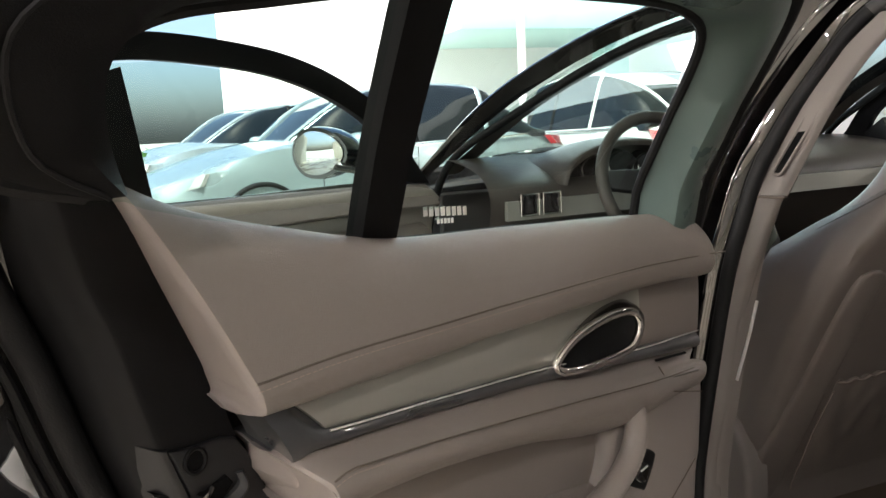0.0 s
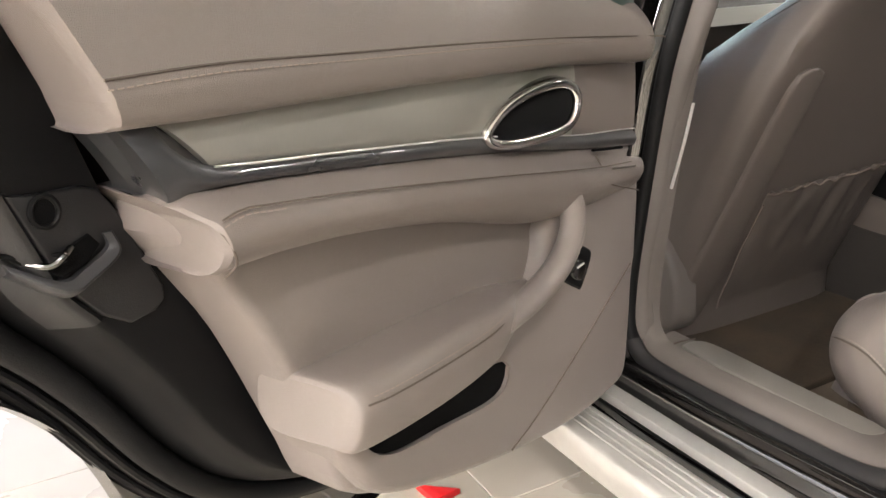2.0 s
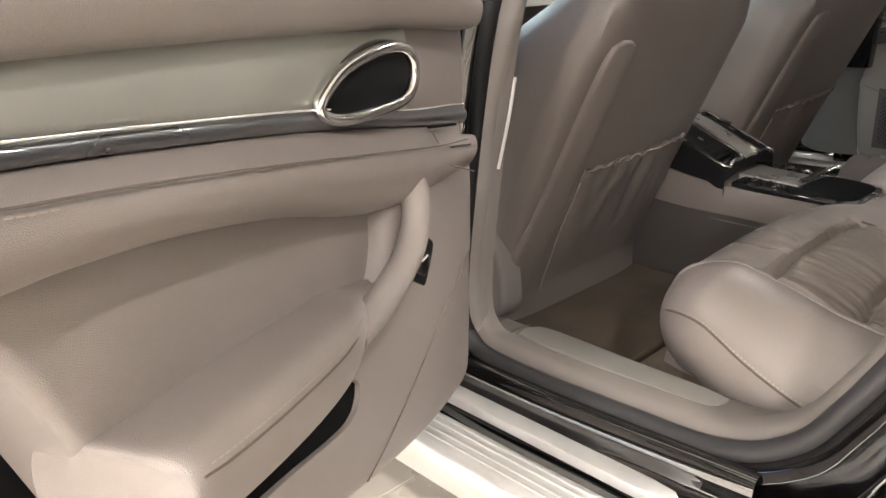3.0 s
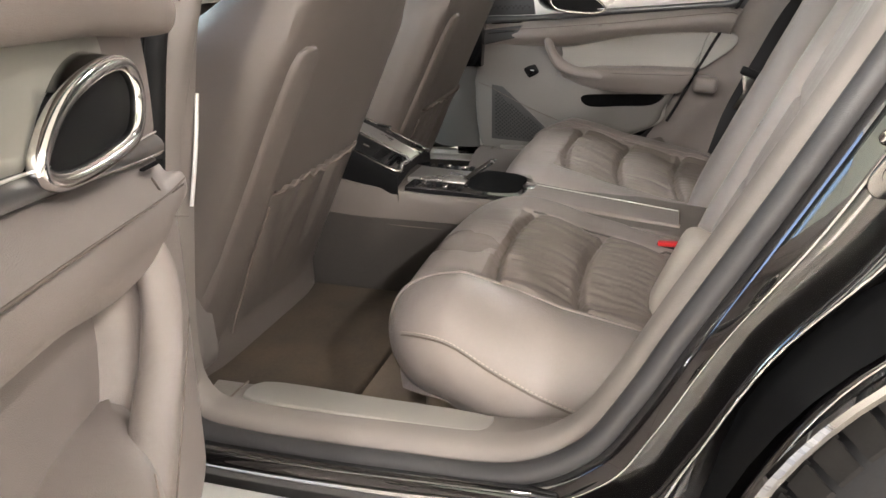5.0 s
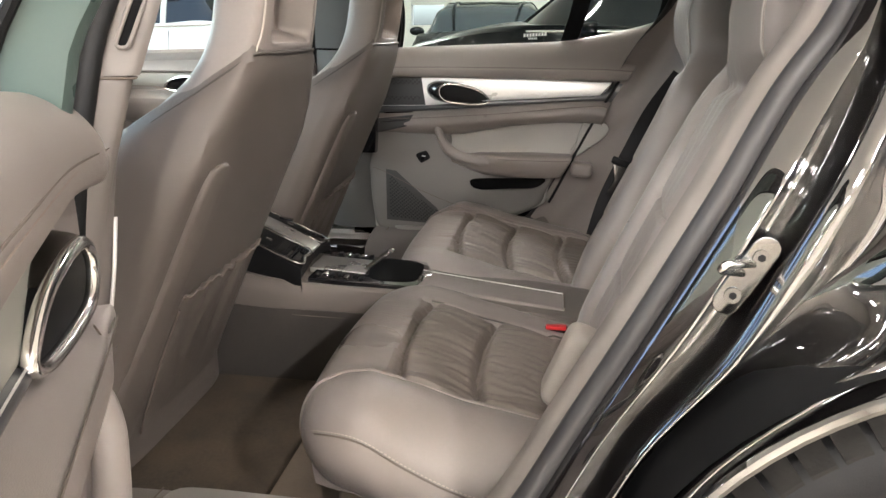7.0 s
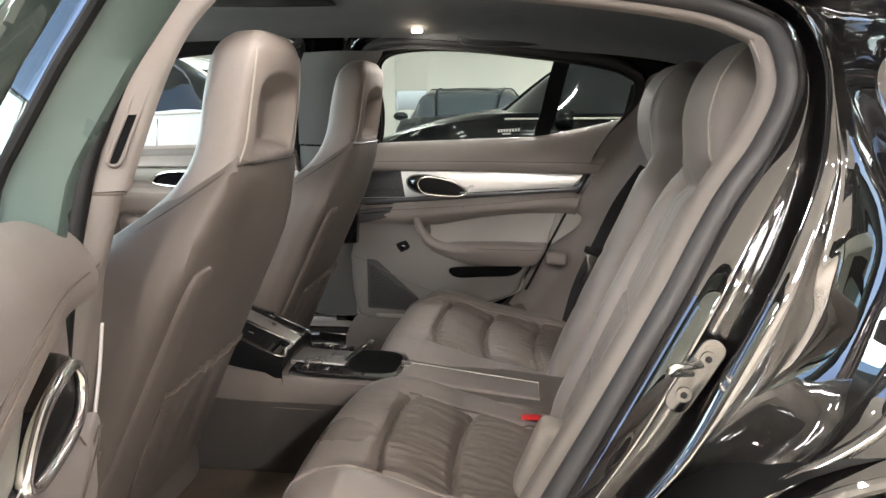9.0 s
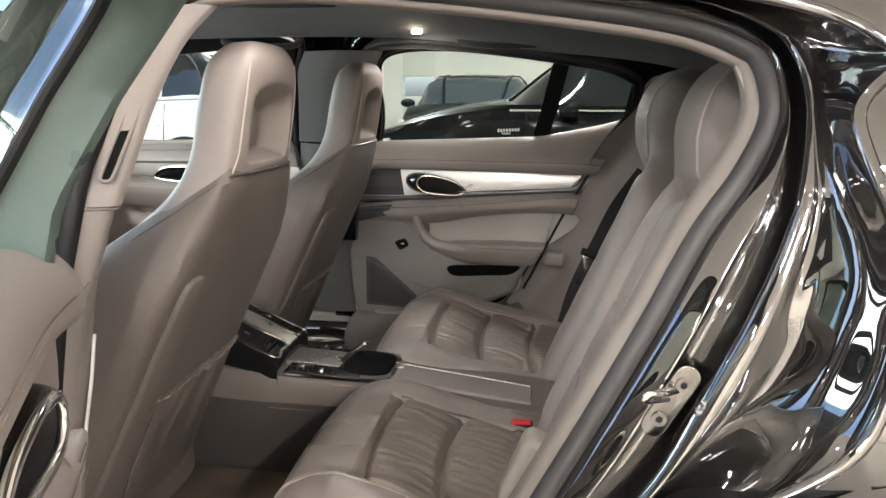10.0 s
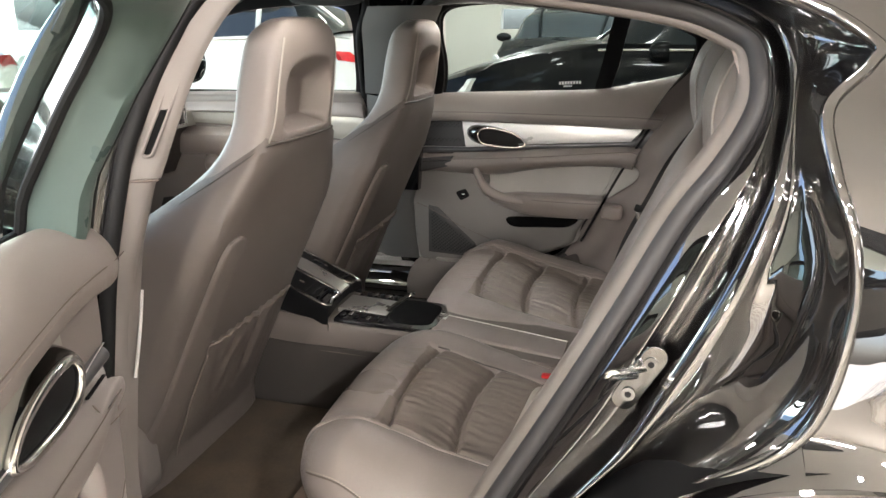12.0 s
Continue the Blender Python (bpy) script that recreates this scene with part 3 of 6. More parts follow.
bonnet = [[(-1.18, .14, .95), (-1.3, MID, .99), (-1.18, across(.14), .95)], [(-1.7, .06, .88), (-1.8, MID, .96), (-1.7, across(.06), .88)], [(-2.35, .12, .74), (-2.45, MID, .8), (-2.35, across(.12), .74)], [(-2.6, .3, .58), (-2.7, MID, .63), (-2.6, across(.3), .58)]]
part("bonnet", grid_bm(loft(bonnet, 24, 20)), PAINT, car)
for far in (False, True):
    f = (lambda p: np.array([(x, across(y), z) for x, y, z in p])) if far else (lambda p: np.array(p))
    fw = [[(-1.15, .13, .94), (-1.7, .05, .88), (-2.35, .12, .74), (-2.6, .3, .58)], [(-1.12, .0, .75), (-1.7, -.01, .78), (-2.3, .04, .68), (-2.66, .25, .45)], [(-1.1, .02, .3), (-1.30, .02, .3), (-1.72, .03, .74), (-2.12, .04, .35), (-2.6, .25, .25)]]
    part("front_wing", grid_bm(loft([f(r) for r in fw], 24, 14)), PAINT, car)

ends = (("rear_bumper", ((2.44, .38, .92, .05), (2.36, .15, .72, .14), (2.26, .09, .46, .24), (2.2, .14, .24, .26))), ("front_bumper", ((-2.6, .3, .58, -.10), (-2.66, .25, .42, -.12), (-2.6, .25, .22, -.14))))
for nm, lines in ends:
    rows = [[(x, y, z), (x + b * .6, y + .25, z), (x + b, MID, z), (x + b * .6, across(y + .25), z), (x, across(y), z)] for x, y, z, b in lines]
    part(nm, grid_bm(loft(rows, 30, 16)), PAINT, car)

# striker on the jamb
ends = [(.9625, .7435), (.9945, .7985)]
axis = math.atan2(ends[1][1] - ends[0][1], ends[1][0] - ends[0][0])
caps = [(ends[k][0] + .0150 * math.cos(axis + t), ends[k][1] + .0150 * math.sin(axis + t)) for k, t0 in ((0, math.pi / 2), (1, -math.pi / 2)) for t in np.linspace(t0, t0 + math.pi, 12)]
striker = part("striker_plate", slab(caps, lambda a, b, d: (a, d, b), .192, .1500, .0015), STEEL, car, "bright steel striker plate")
part("striker_loop", tube(spline([(.974, .152, .774), (.952, .116, .786), (.9435, .104, .791), (.947, .102, .797), (.960, .112, .795), (.984, .152, .784)], 34), 0.0043, 10), CHROME, car, "chromed striker loop")
for x, z in ((.9665, .7505), (.9905, .7915)):
    part("striker_bolt", cyl((x, .152, z), (x, .1475, z), .0085, 24), STEEL, car)
    part("bolt_socket", cyl((x, .152, z), (x, .1470, z), .0042, 6), RUBBER_BLACK, car)
part("roof_lamp", box((.48, 1.40, 1.268), (.026, .020, .010), .003), mat("lamp_glow", (1.0, 0.82, 0.62), emission=4.0, var=0), car, "small lit reading lamp")
for y0 in (1.40, across(1.40)):
    area("reading_lamp", look((.48, y0, 1.255), (.55, y0 + (.1 if y0 > MID else -.1), .6)), .05, .03, 0.10, (1.0, .92, .82))
for x0, y0 in ((.02, 1.49), (.70, 1.47), (-.35, 1.45)):
    part("grab_handle", tube(spline([(x0 - .11, y0, 1.27), (x0 - .10, y0 - .02, 1.245), (x0, y0 - .03, 1.235), (x0 + .10, y0 - .02, 1.24), (x0 + .11, y0, 1.265)], 24), .011, 10, squash=.6), HEADLINER, car)
part("sunroof_blind", slab([(-.05, .62), (.30, .60), (.30, 1.31), (-.05, 1.29)], lambda a, b, d: (a, b, d), 1.34, 1.318, .004), PLASTIC_BLACK, car)
part("pillar_panel", slab([(.175, .65), (.19, .78), (.248, .79), (.238, .65)], lambda a, b, d: (a, d, b), 1.69, 1.655, .003), GLOSS_BLACK, car, "glossy black panel on the pillar")
part("quarter_armrest", box((.864, 1.672, .612), (.064, .06, .042), .013, 4, Matrix.Rotation(radians(4), 4, "Y")), LEATHER, car, "end of the armrest on the quarter trim")
part("quarter_cloth", slab([(.868, .750), (.90, .750), (.925, .745), (.938, .733), (.935, .716), (.920, .698), (.885, .672), (.845, .648), (.848, .70)], lambda a, b, d: (a, d, b), 1.74, 1.700, .004, smooth=40), CLOTH_LIT, car)


part("shut_line", tube(spline([(1.096, 1.655, 1.075), (1.03, 1.682, .99), (.954, 1.694, .86), (.878, 1.700, .723), (.800, 1.705, .56), (.77, 1.71, .50)], 40), .0042, 8), RUBBER_BLACK, car, "dark gap behind the shut door")


# ---- doors ----
SHUT_GREY = mat("shut_grey", (0.0065, 0.0065, 0.007), 0.5, var=0.1, bump=0.2, grain_scale=1200, spec=0.15)
SPEAKER_GREY = mat("speaker_grey", (0.050, 0.049, 0.047), 0.6, var=0.08, bump=0.2, grain_scale=1200)
COVER_GREY = mat("cover_grey", (0.0115, 0.0115, 0.0125), 0.42, var=0.1, bump=0.25, grain_scale=1200)
GRILLE = mat("grille", (0.014, 0.014, 0.015), 0.6, var=0.1)
# far lower panel: leather greyed for the cooler, dimmer light there
PANEL_SHADED = mat("panel_shaded", (0.175, 0.165, 0.153), 0.5, var=0.06, bump=0.3, grain_scale=1000)
FRAME_GREY = mat("frame_grey", (0.092, 0.130, 0.121), 0.3, var=0.06, bump=0.2, grain_scale=1200)
HX, HY = 0.125, 0.0275


def offset_open(c, d):
    t = np.gradient(c, axis=0)
    t /= np.linalg.norm(t, axis=1)[:, None]
    return c + np.stack([t[:, 1], -t[:, 0]], -1) * d


def rear_door(name, label, far):
    """A rear door, built shut about its hinge; the place and the swing are set after."""
    door = thing(name, label, "car door", "rear doors")

    def dp(n, bm, m, parent=None, lab=""):
        if far:  # shut, its lining drops towards the rear
            for v in bm.verts:
                x, z = v.co.x, v.co.z
                u = max(0.0, (x - .26) / .57)
                v.co.z -= min(u, 1.35) * float(np.interp(z, (.5, .64, .70, .81, .907, 1.07, 1.15), (.05, .07, .057, .060, .033, .014, 0)))
                v.co.x += (min(u, 1.4) / 1.33) ** 3.5 * float(np.interp(z, (.7, .81, .907, 1.07, 1.25), (0, .03, .045, .09, .05)))
                v.co.x -= min(1.0, 2 * u) * float(np.interp(z, (.45, .58, .65, .70), (0, .033, .033, 0)))
        return part(n, shifted(bm, (-HX, -HY, 0)), m, parent or door, lab)

    xz = lambda a, b, d: (a, d, b)
    # painted outer skin below the belt and dark shut face
    rear = [(.70, .345), (.80, .40), (.872, .51), (.908, .608), (.926, .65), (.961, .698), (1.006, .742), (1.09, .83), (1.16, .95), (1.16, 1.10)]
    rows = []
    for i, (rx0, rz0) in enumerate(rear):
        z0 = .345 + (.938 - .345) * i / (len(rear) - 1)
        row = [(.13 + (rx0 - .13) * k, z0 + (rz0 - z0) * k) for k in np.linspace(0, 1, 7)]
        belt_z = [min(z, float(np.interp(x, (.13, .26, .59, .77, .88, .97, 1.03, 1.16), (.938, .942, .965, .978, 1.0, 1.025, 1.045, 1.10)))) for x, z in row]
        rows.append([(x, side(z, -.112 - .012 * math.sin(math.pi * k / 6)), z) for k, ((x, _), z) in enumerate(zip(row, belt_z))])
    bm = grid_bm(loft(rows, 40, 40), skirt=(-.004, .014, 0))
    dp("outer_skin", bm, PAINT, None, "glossy black outer door skin")
    core = [(1.058, 1.12), (1.045, 1.08), (1.027, 1.02), (1.003, .957), (.977, .872), (.951, .803), (.916, .755), (.886, .71), (.845, .64), (.80, .585), (.74, .545), (.62, .50), (.4, .44), (.26, .415), (.19, .50), (.182, .70), (.19, .93)]
    ck = keyed(core, 6, False)
    inward = lambda z, d: d + .5 * (side(z) - .17)
    ring = lambda d, depth: np.array([(a, inward(b, depth), b) for a, b in offset_open(ck, d)])
    ctrl = np.stack([ring(-.066, .050), ring(-.060, .054), ring(-.052, .064), ring(-.040, .068), ring(-.028, .074), ring(-.022, .090), ring(-.017, .104), ring(-.010, .116), ring(-.0035, .128), ring(.003, .1315), ring(.030, .132), ring(.055, .132)])
    dp("shut_face", grid_bm(np.stack([keyed(ctrl[:, i], 3, False) for i in range(ctrl.shape[1])], 1)), SHUT_GREY, None, "black shut face with a creased edge")
    dp("door_seal", tube(ring(-.037, .080), .0115, 12), RUBBER_BLACK, None, "black rubber door seal")
    dp("seal_lip", tube(ring(-.053, .070), .004, 8), RUBBER_BLACK)
    dp("second_seal", tube(ring(-.061, .056), .004, 8), RUBBER_BLACK)
    if not far:
        # latch cover that folds over the crease, with the lock hole and the latch mouth
        lc = [(.974, .8705), (.955, .868), (.930, .867), (.917, .862), (.908, .848), (.893, .812), (.881, .784), (.882, .774), (.890, .768), (.910, .766), (.930, .780), (.950, .806), (.962, .838)]
        dp("latch_cover", slab(lc, lambda a, b, d: (a, inward(b, d), b), .122, .1355, .0025), COVER_GREY, None, "dark grey latch cover")
        fold = [[(.976, .872), (.964, .838), (.952, .805), (.931, .776)], [(.9815, .8735), (.970, .838), (.9575, .803), (.937, .7735)], [(.995, .880), (.984, .841), (.9715, .803), (.951, .772)]]
        dp("cover_fold", grid_bm(loft([[(x, inward(z, d), z) for x, z in r] for r, d in zip(fold, (.1352, .131, .1045))], 24, 8), skirt=(-.004, -.004, 0)), COVER_GREY)
        dp("lock_hole", tube(np.array([(.954 + .0085 * math.cos(t), .1362, .857 + .0095 * math.sin(t)) for t in np.linspace(0, 2 * math.pi, 20, endpoint=False)]), .002, 6, True), SHUT_GREY)
        dp("lock_core", cyl((.954, .12, .857), (.954, .1363, .857), .0085, 20), POCKET_BLACK)
        dp("latch_mouth", slab([(.980, .8355), (.962, .832), (.948, .830), (.930, .8365), (.924, .828), (.935, .818), (.952, .8145), (.974, .829)], lambda a, b, d: (a, d - max(0, a - .953) * .75, b), .12, .1372, .002), POCKET_BLACK)
        lip = [[(.977, .119, .8285), (.953, .1375, .8125), (.938, .1385, .816), (.920, .1380, .8245), (.9205, .137, .834)], [(.975, .123, .8225), (.953, .1425, .8065), (.936, .1435, .810), (.915, .142, .8205), (.916, .139, .834)], [(.974, .115, .818), (.953, .1345, .801), (.934, .1345, .805), (.911, .134, .817), (.912, .133, .834)]]
        dp("latch_lip", grid_bm(loft(lip, 30, 8), skirt=(0, -.006, 0)), PLASTIC_GREY, None, "worn grey lip of the latch")
        dp("latch_claw", tube(spline([(.966, .126, .826), (.958, .137, .824), (.950, .141, .829), (.944, .138, .832)], 16), .0022, 8), STEEL, None, "bright steel latch claw")

    # upper padded panel
    top = [(1.016, 1.071), (.965, 1.046), (.88, 1.022), (.77, .999), (.59, .985), (.26, .958), (.185, .940)]
    st = [(.957, .934), (.882, .935), (.773, .931), (.618, .925), (.40, .914), (.22, .902), (.178, .898)]
    low = [(.949, .909), (.877, .906), (.764, .903), (.604, .897), (.36, .885), (.21, .873), (.183, .872)]
    at = lambda c, y, dz=0.0: [(x, y, z + dz) for x, z in c]
    mid = lambda a, b, k, y: [(p[0] + (q[0] - p[0]) * k, y, p[1] + (q[1] - p[1]) * k) for p, q in zip(a, b)]
    g = loft([at(top, .158, -.014), at(top, .165, -.002), at(top, .182, .0005), mid(top, st, .2, .203), mid(top, st, .6, .220), at(st, .228), mid(st, low, .5, .229), at(low, .222), at(low, .20, -.004)], 70, 44)
    for col in np.moveaxis(g, 1, 0):
        fr = max(0.0, min(1.0, (.42 - col[0][0]) / .16))
        col[3:, 1] += .014 * fr * fr
    for k, (w, dy) in enumerate(((0, -.030), (1, -.012), (2, -.004), (3, -.001))):
        g[:, -1 - k, 1] += dy * 1.6
    edge = g[:, :1] + (g[:, :1] - g[:, 1:2]) * .22
    edge[:, :, 1] -= .006
    back = edge + np.array((-.017, 0, 0))
    back[:, :, 1] = .128
    g = np.concatenate([back, edge + np.array((-.001, -.012, 0)), edge, g], 1)
    dp("upper_pad", grid_bm(g, skirt=(0, -.010, 0)), LEATHER, None, "taupe leather upper pad")
    dp("pad_seam", tube(spline([(x, .2283 + .014 * max(0, min(1, (.42 - x) / .16)) ** 2, z) for x, z in st], 60), .0009, 6), SEAM)
    dp("pad_stitching", dashes(spline([(x, .2297, z - .005) for x, z in st[:-1]], 80)), STITCH)
    dp("glass_seal", tube(spline(at(top, .160, -.004), 60), .0045, 8), RUBBER_BLACK)

    # metal strip, lacquered band and leather front piece
    mtop, mbot = [(.919, .910), (.88, .908), (.764, .905), (.604, .899), (.375, .888)], [(.888, .875), (.848, .870), (.758, .860), (.574, .837), (.388, .806)]
    g = loft([at(mtop, .196), at(mtop, .206, -.002), mid(mtop, mbot, .5, .211), at(mbot, .209, .001), at(mbot, .198)], 50, 16)
    # far strip: same metal, its bright light put into the colour
    dp("trim_strip", grid_bm(g, skirt=(0, -.02, 0)), STRIP_LIT if far else ALU, None, "satin champagne metal trim strip")
    btop = [(.947, .911), (.926, .910), (.911, .890), (.888, .876), (.848, .871), (.758, .861), (.574, .838), (.388, .806), (.197, .780)]
    bbot = [(.919, .861), (.913, .861), (.904, .861), (.888, .861), (.84, .857), (.759, .847), (.593, .824), (.361, .785), (.197, .759)]
    g = loft([at(btop, .195), at(btop, .207), mid(btop, bbot, .5, .214), at(bbot, .208), at(bbot, .19)], 60, 14)
    dp("lacquer_band", grid_bm(g, skirt=(-.013, -.075, 0)), LACQUER, None, "dark grey lacquered band")
    dp("lacquer_end", slab([(.943, .909), (.92, .908), (.90, .893), (.88, .873), (.88, .864), (.914, .862)], xz, .17, .2045, .003), LACQUER)
    dp("chrome_line", tube(spline([(x, .2140, z + .0005) for x, z in mbot] + [(.25, .209, .789), (.185, .206, .780)], 50), .0008, 6), ALU_BRIGHT)
    ft, fb = [(.374, .888), (.28, .88), (.183, .872)], [(.387, .808), (.28, .794), (.183, .780)]
    dp("tweeter_panel", grid_bm(loft([at(ft, .19), at(ft, .204), at(fb, .204), at(fb, .19)], 20, 12), skirt=(0, -.03, 0)), LEATHER if not far else PLASTIC_GREY)

    if far:  # perforated grilles
        def holes(n, inside, y, step):
            out = bmesh.new()
            for i in range(60):
                for j in range(50):
                    x, z = .18 + i * step, .38 + j * step * 1.73 + (i % 2) * step * .866
                    if inside(x, z):
                        vs = [out.verts.new((x + step * .5 * math.cos(k * math.pi / 3), y, z + step * .5 * math.sin(k * math.pi / 3))) for k in range(6)]
                        lo = [out.verts.new(v.co + Vector((0, -.003, 0))) for v in vs]
                        out.faces.new(vs)
                        for k in range(6):
                            out.faces.new((vs[k], vs[k - 1], lo[k - 1], lo[k]))
            ob = dp(n, out, GRILLE, None, "hexagonal perforated grille")
            return ob
        holes("tweeter_grille", lambda x, z: .20 < x < .37 and .80 + (x - .2) * .12 < z < .862 + (x - .2) * .1, .2055, .0065)
        dp("speaker_plate", slab([(.262, .432), (.45, .438), (.43, .49), (.36, .55), (.30, .595), (.262, .595)], xz, .205, .2178, .003), SPEAKER_GREY)
        holes("speaker_grille", lambda x, z: .272 < x < .43 and .445 < z < .580 - (x - .27) * .62, .2186, .0065)
    # release lever in a chrome bowl
    hnd = [(.584, .837), (.574, .851), (.545, .866), (.50, .875), (.462, .876), (.440, .869), (.430, .853), (.437, .834), (.458, .823), (.515, .821), (.562, .825)]
    hp = spline(hnd, 60, True)
    tilt = lambda a: .2145 + (.585 - a) / .155 * .023
    ringp = np.array([(a, tilt(a), b) for a, b in offset(hp, .003)])
    dp("handle_ring", tube(ringp, .003 if far else .0052, 10, True), CHROME, None, "chrome handle surround")
    dp("handle_bowl", slab([(a, b) for a, b in offset(hp, .004)], lambda a, b, d: (a, d + tilt(a) - .212, b), .17, .2085, .002), PLASTIC_BLACK)
    # the lever's collar falls from the ring's front end to the panel
    nose = [p for p in ringp if p[0] < .535]
    collar = []
    for s in np.linspace(0, 1, 9):
        line = []
        for a, d, b in nose:
            w = .046 * max(0.0, min(1.0, (.535 - a) / .10)) ** 1.5
            nx, nz = a - .52, (b - .848) * 1.2
            k = w * s / math.hypot(nx, nz)
            line.append((a + nx * k, .203 + (d + .003 - .203) * (1 - s * s), b + nz * k * .45))
        collar.append(line)
    dp("handle_lever", grid_bm(np.array(collar), skirt=(0, -.006, 0)), STEEL, None, "polished release lever")

    # shoulder pad under the band
    rid = [(.908, .846), (.900, .848), (.89, .849), (.875, .847), (.86, .845), (.789, .835), (.633, .809), (.391, .767), (.28, .752), (.222, .748)]
    bot = [(.899, .809), (.890, .809), (.88, .809), (.86, .808), (.84, .807), (.76, .797), (.64, .772), (.49, .730), (.35, .712), (.217, .70)]
    sb = [(.917, .860), (.910, .8605), (.902, .8635), (.886, .861)] + bbot[4:]
    g = loft([at(sb, .19, .002), at(sb, .21, -.001), mid(sb, rid, .6, .228), at(rid, .238), mid(rid, bot, .4, .240), mid(rid, bot, .8, .226), at(bot, .205), at(bot, .17)], 60, 36)
    for col in np.moveaxis(g, 1, 0):
        col[:, 1] -= .008 * max(0.0, min(1.0, (.40 - col[0][0]) / .12))
    edge = g[:, :1] + (g[:, :1] - g[:, 1:2]) * .25
    edge[:, :, 1] -= .005
    back = edge + np.array((-.012, 0, 0))
    back[:, :, 1] = .128
    g = np.concatenate([back, edge + np.array((-.001, -.01, 0)), edge, g], 1)
    dp("shoulder_pad", grid_bm(g, skirt=(0, -.010, 0)), LEATHER, None, "taupe leather shoulder pad")
    dp("shoulder_seam", tube(spline(at(rid[:-1], .2388, .004), 60), .0008, 6), SEAM)
    dp("shoulder_stitching", dashes(spline(at(rid[:5], .2405, .0005), 80)), STITCH)
    dp("end_seam", tube(spline([(.9165, .200, .861), (.9105, .229, .848), (.9065, .2385, .838), (.901, .237, .822), (.899, .222, .810)], 20), .0008, 6), SEAM)
    # recessed cloth panel, lower panel and map pocket
    base = [(.20, .74), (.35, .76), (.55, .79), (.80, .84), (.905, .850), (.884, .80), (.848, .735), (.803, .615), (.785, .572), (.70, .528), (.60, .490), (.50, .46), (.40, .438), (.30, .424), (.215, .43), (.205, .50), (.20, .60), (.195, .61)]
    lowp = [(.198, .735), (.30, .742), (.40, .745), (.462, .725), (.470, .69), (.50, .655), (.58, .65), (.70, .66), (.812, .672), (.818, .650), (.797, .605), (.77, .568), (.70, .534), (.60, .498), (.50, .468), (.40, .444), (.30, .430), (.235, .435), (.216, .50), (.207, .58), (.197, .61)]
    if far:
        base, lowp = [[(x, z - .03 if z < .545 else z - .02 if z < .575 else z) for x, z in q] for q in (base, lowp)]
    pk = [(.793, .640), (.760, .604), (.68, .587), (.587, .571), (.560, .586), (.573, .607), (.68, .626), (.75, .637)]
    # far panels carry that side's light in their colour; near ones stay plain leather
    dp("recess_panel", slab(base, xz, .13, .195, .010, smooth=90), LEATHER if not far else CLOTH_LIT)
    dp("lower_panel", slab(lowp, xz, .15, .217, .016, 4, smooth=100, hole=pk, hole_depth=.05), LEATHER if not far else PANEL_SHADED, None, "taupe lower panel with map pocket")
    dp("map_pocket", slab(pk, xz, .150, .2125, .001, smooth=40), POCKET_BLACK, None, "black felt-lined map pocket")
    # armrest and pull handle
    arm = []
    for x, y1, zt, zb in ((.485, .214, .664, .650), (.52, .224, .672, .640), (.56, .236, .682, .634), (.59, .246, .687, .632), (.63, .256, .690, .632), (.70, .263, .698, .638), (.78, .264, .704, .646), (.826, .261, .708, .652), (.834, .254, .704, .656)):
        c = (zt + zb) / 2
        arm.append([(x, .16, zt - .004), (x, .20, zt), (x, y1 - .018, zt), (x, y1 - .005, zt - .005), (x, y1, zt - .016), (x, y1 - .004, c - .006), (x, y1 - .014, zb + .003), (x, y1 - .03, zb), (x, .16, zb)])
    dp("armrest", grid_bm(loft(arm, 40, 40, True), True, True), LEATHER, None, "padded taupe leather armrest")
    dp("armrest_seam", tube(spline([(.60, .2475, .676), (.66, .260, .681), (.74, .2642, .688), (.80, .2632, .693), (.826, .2605, .696)], 30), .0008, 6), SEAM)
    dp("armrest_stitching", dashes(spline([(.60, .2465, .681), (.66, .2590, .686), (.74, .2632, .693), (.80, .2622, .698), (.82, .2605, .700)], 40)), STITCH)
    pull = spline([(.452, .190, .768), (.440, .212, .762), (.432, .226, .746), (.436, .233, .722), (.452, .234, .698), (.478, .234, .681), (.515, .234, .671), (.56, .237, .668), (.61, .240, .668)], 50)
    dp("pull_handle", tube(pull, np.interp(np.linspace(0, 1, 50), (0, .1, .35, .6, .8, 1), (.012, .0155, .0145, .0145, .0145, .013)), 16, squash=.75, up=(0, 1, 0)), LEATHER, None, "curved leather pull handle")
    dp("pull_stitching", dashes(pull[8:42] + np.array((-.009, .0105, -.006)), .0042, .002, .0009), STITCH_PALE)
    # window switch and reflector card lines
    sc = .62 if far else 1.0
    small = lambda pts: [(.395 + (a - .395) * sc, .652 + (b - .652) * sc) for a, b in pts]
    dp("switch_plate", slab(small([(.396, .680), (.362, .664), (.356, .652), (.383, .622), (.395, .624), (.430, .645), (.434, .656), (.408, .679)]), xz, .20, .2195, .003, smooth=40), PLASTIC_BLACK)
    dp("window_switch", slab(small([(.405, .664), (.380, .652), (.392, .634), (.417, .648)]), xz, .215, .2235, .003, smooth=24), GLOSS_BLACK)
    dp("switch_mark", box((.398, .2242, .655), (.018 * sc, .001, .002), 0), WHITE_INK)
    if far:
        dp("lamp_lens", slab([(.352, .774), (.240, .752), (.236, .708), (.335, .738)], xz, .218, .2345, .002), PLASTIC_GREY)
    else:
        dp("lamp_outline", tube(spline([(.358, .2255, .777), (.350, .2300, .762), (.341, .2330, .744), (.325, .2335, .736), (.28, .2330, .722), (.232, .2310, .707)], 40), .0009, 6), SEAM)
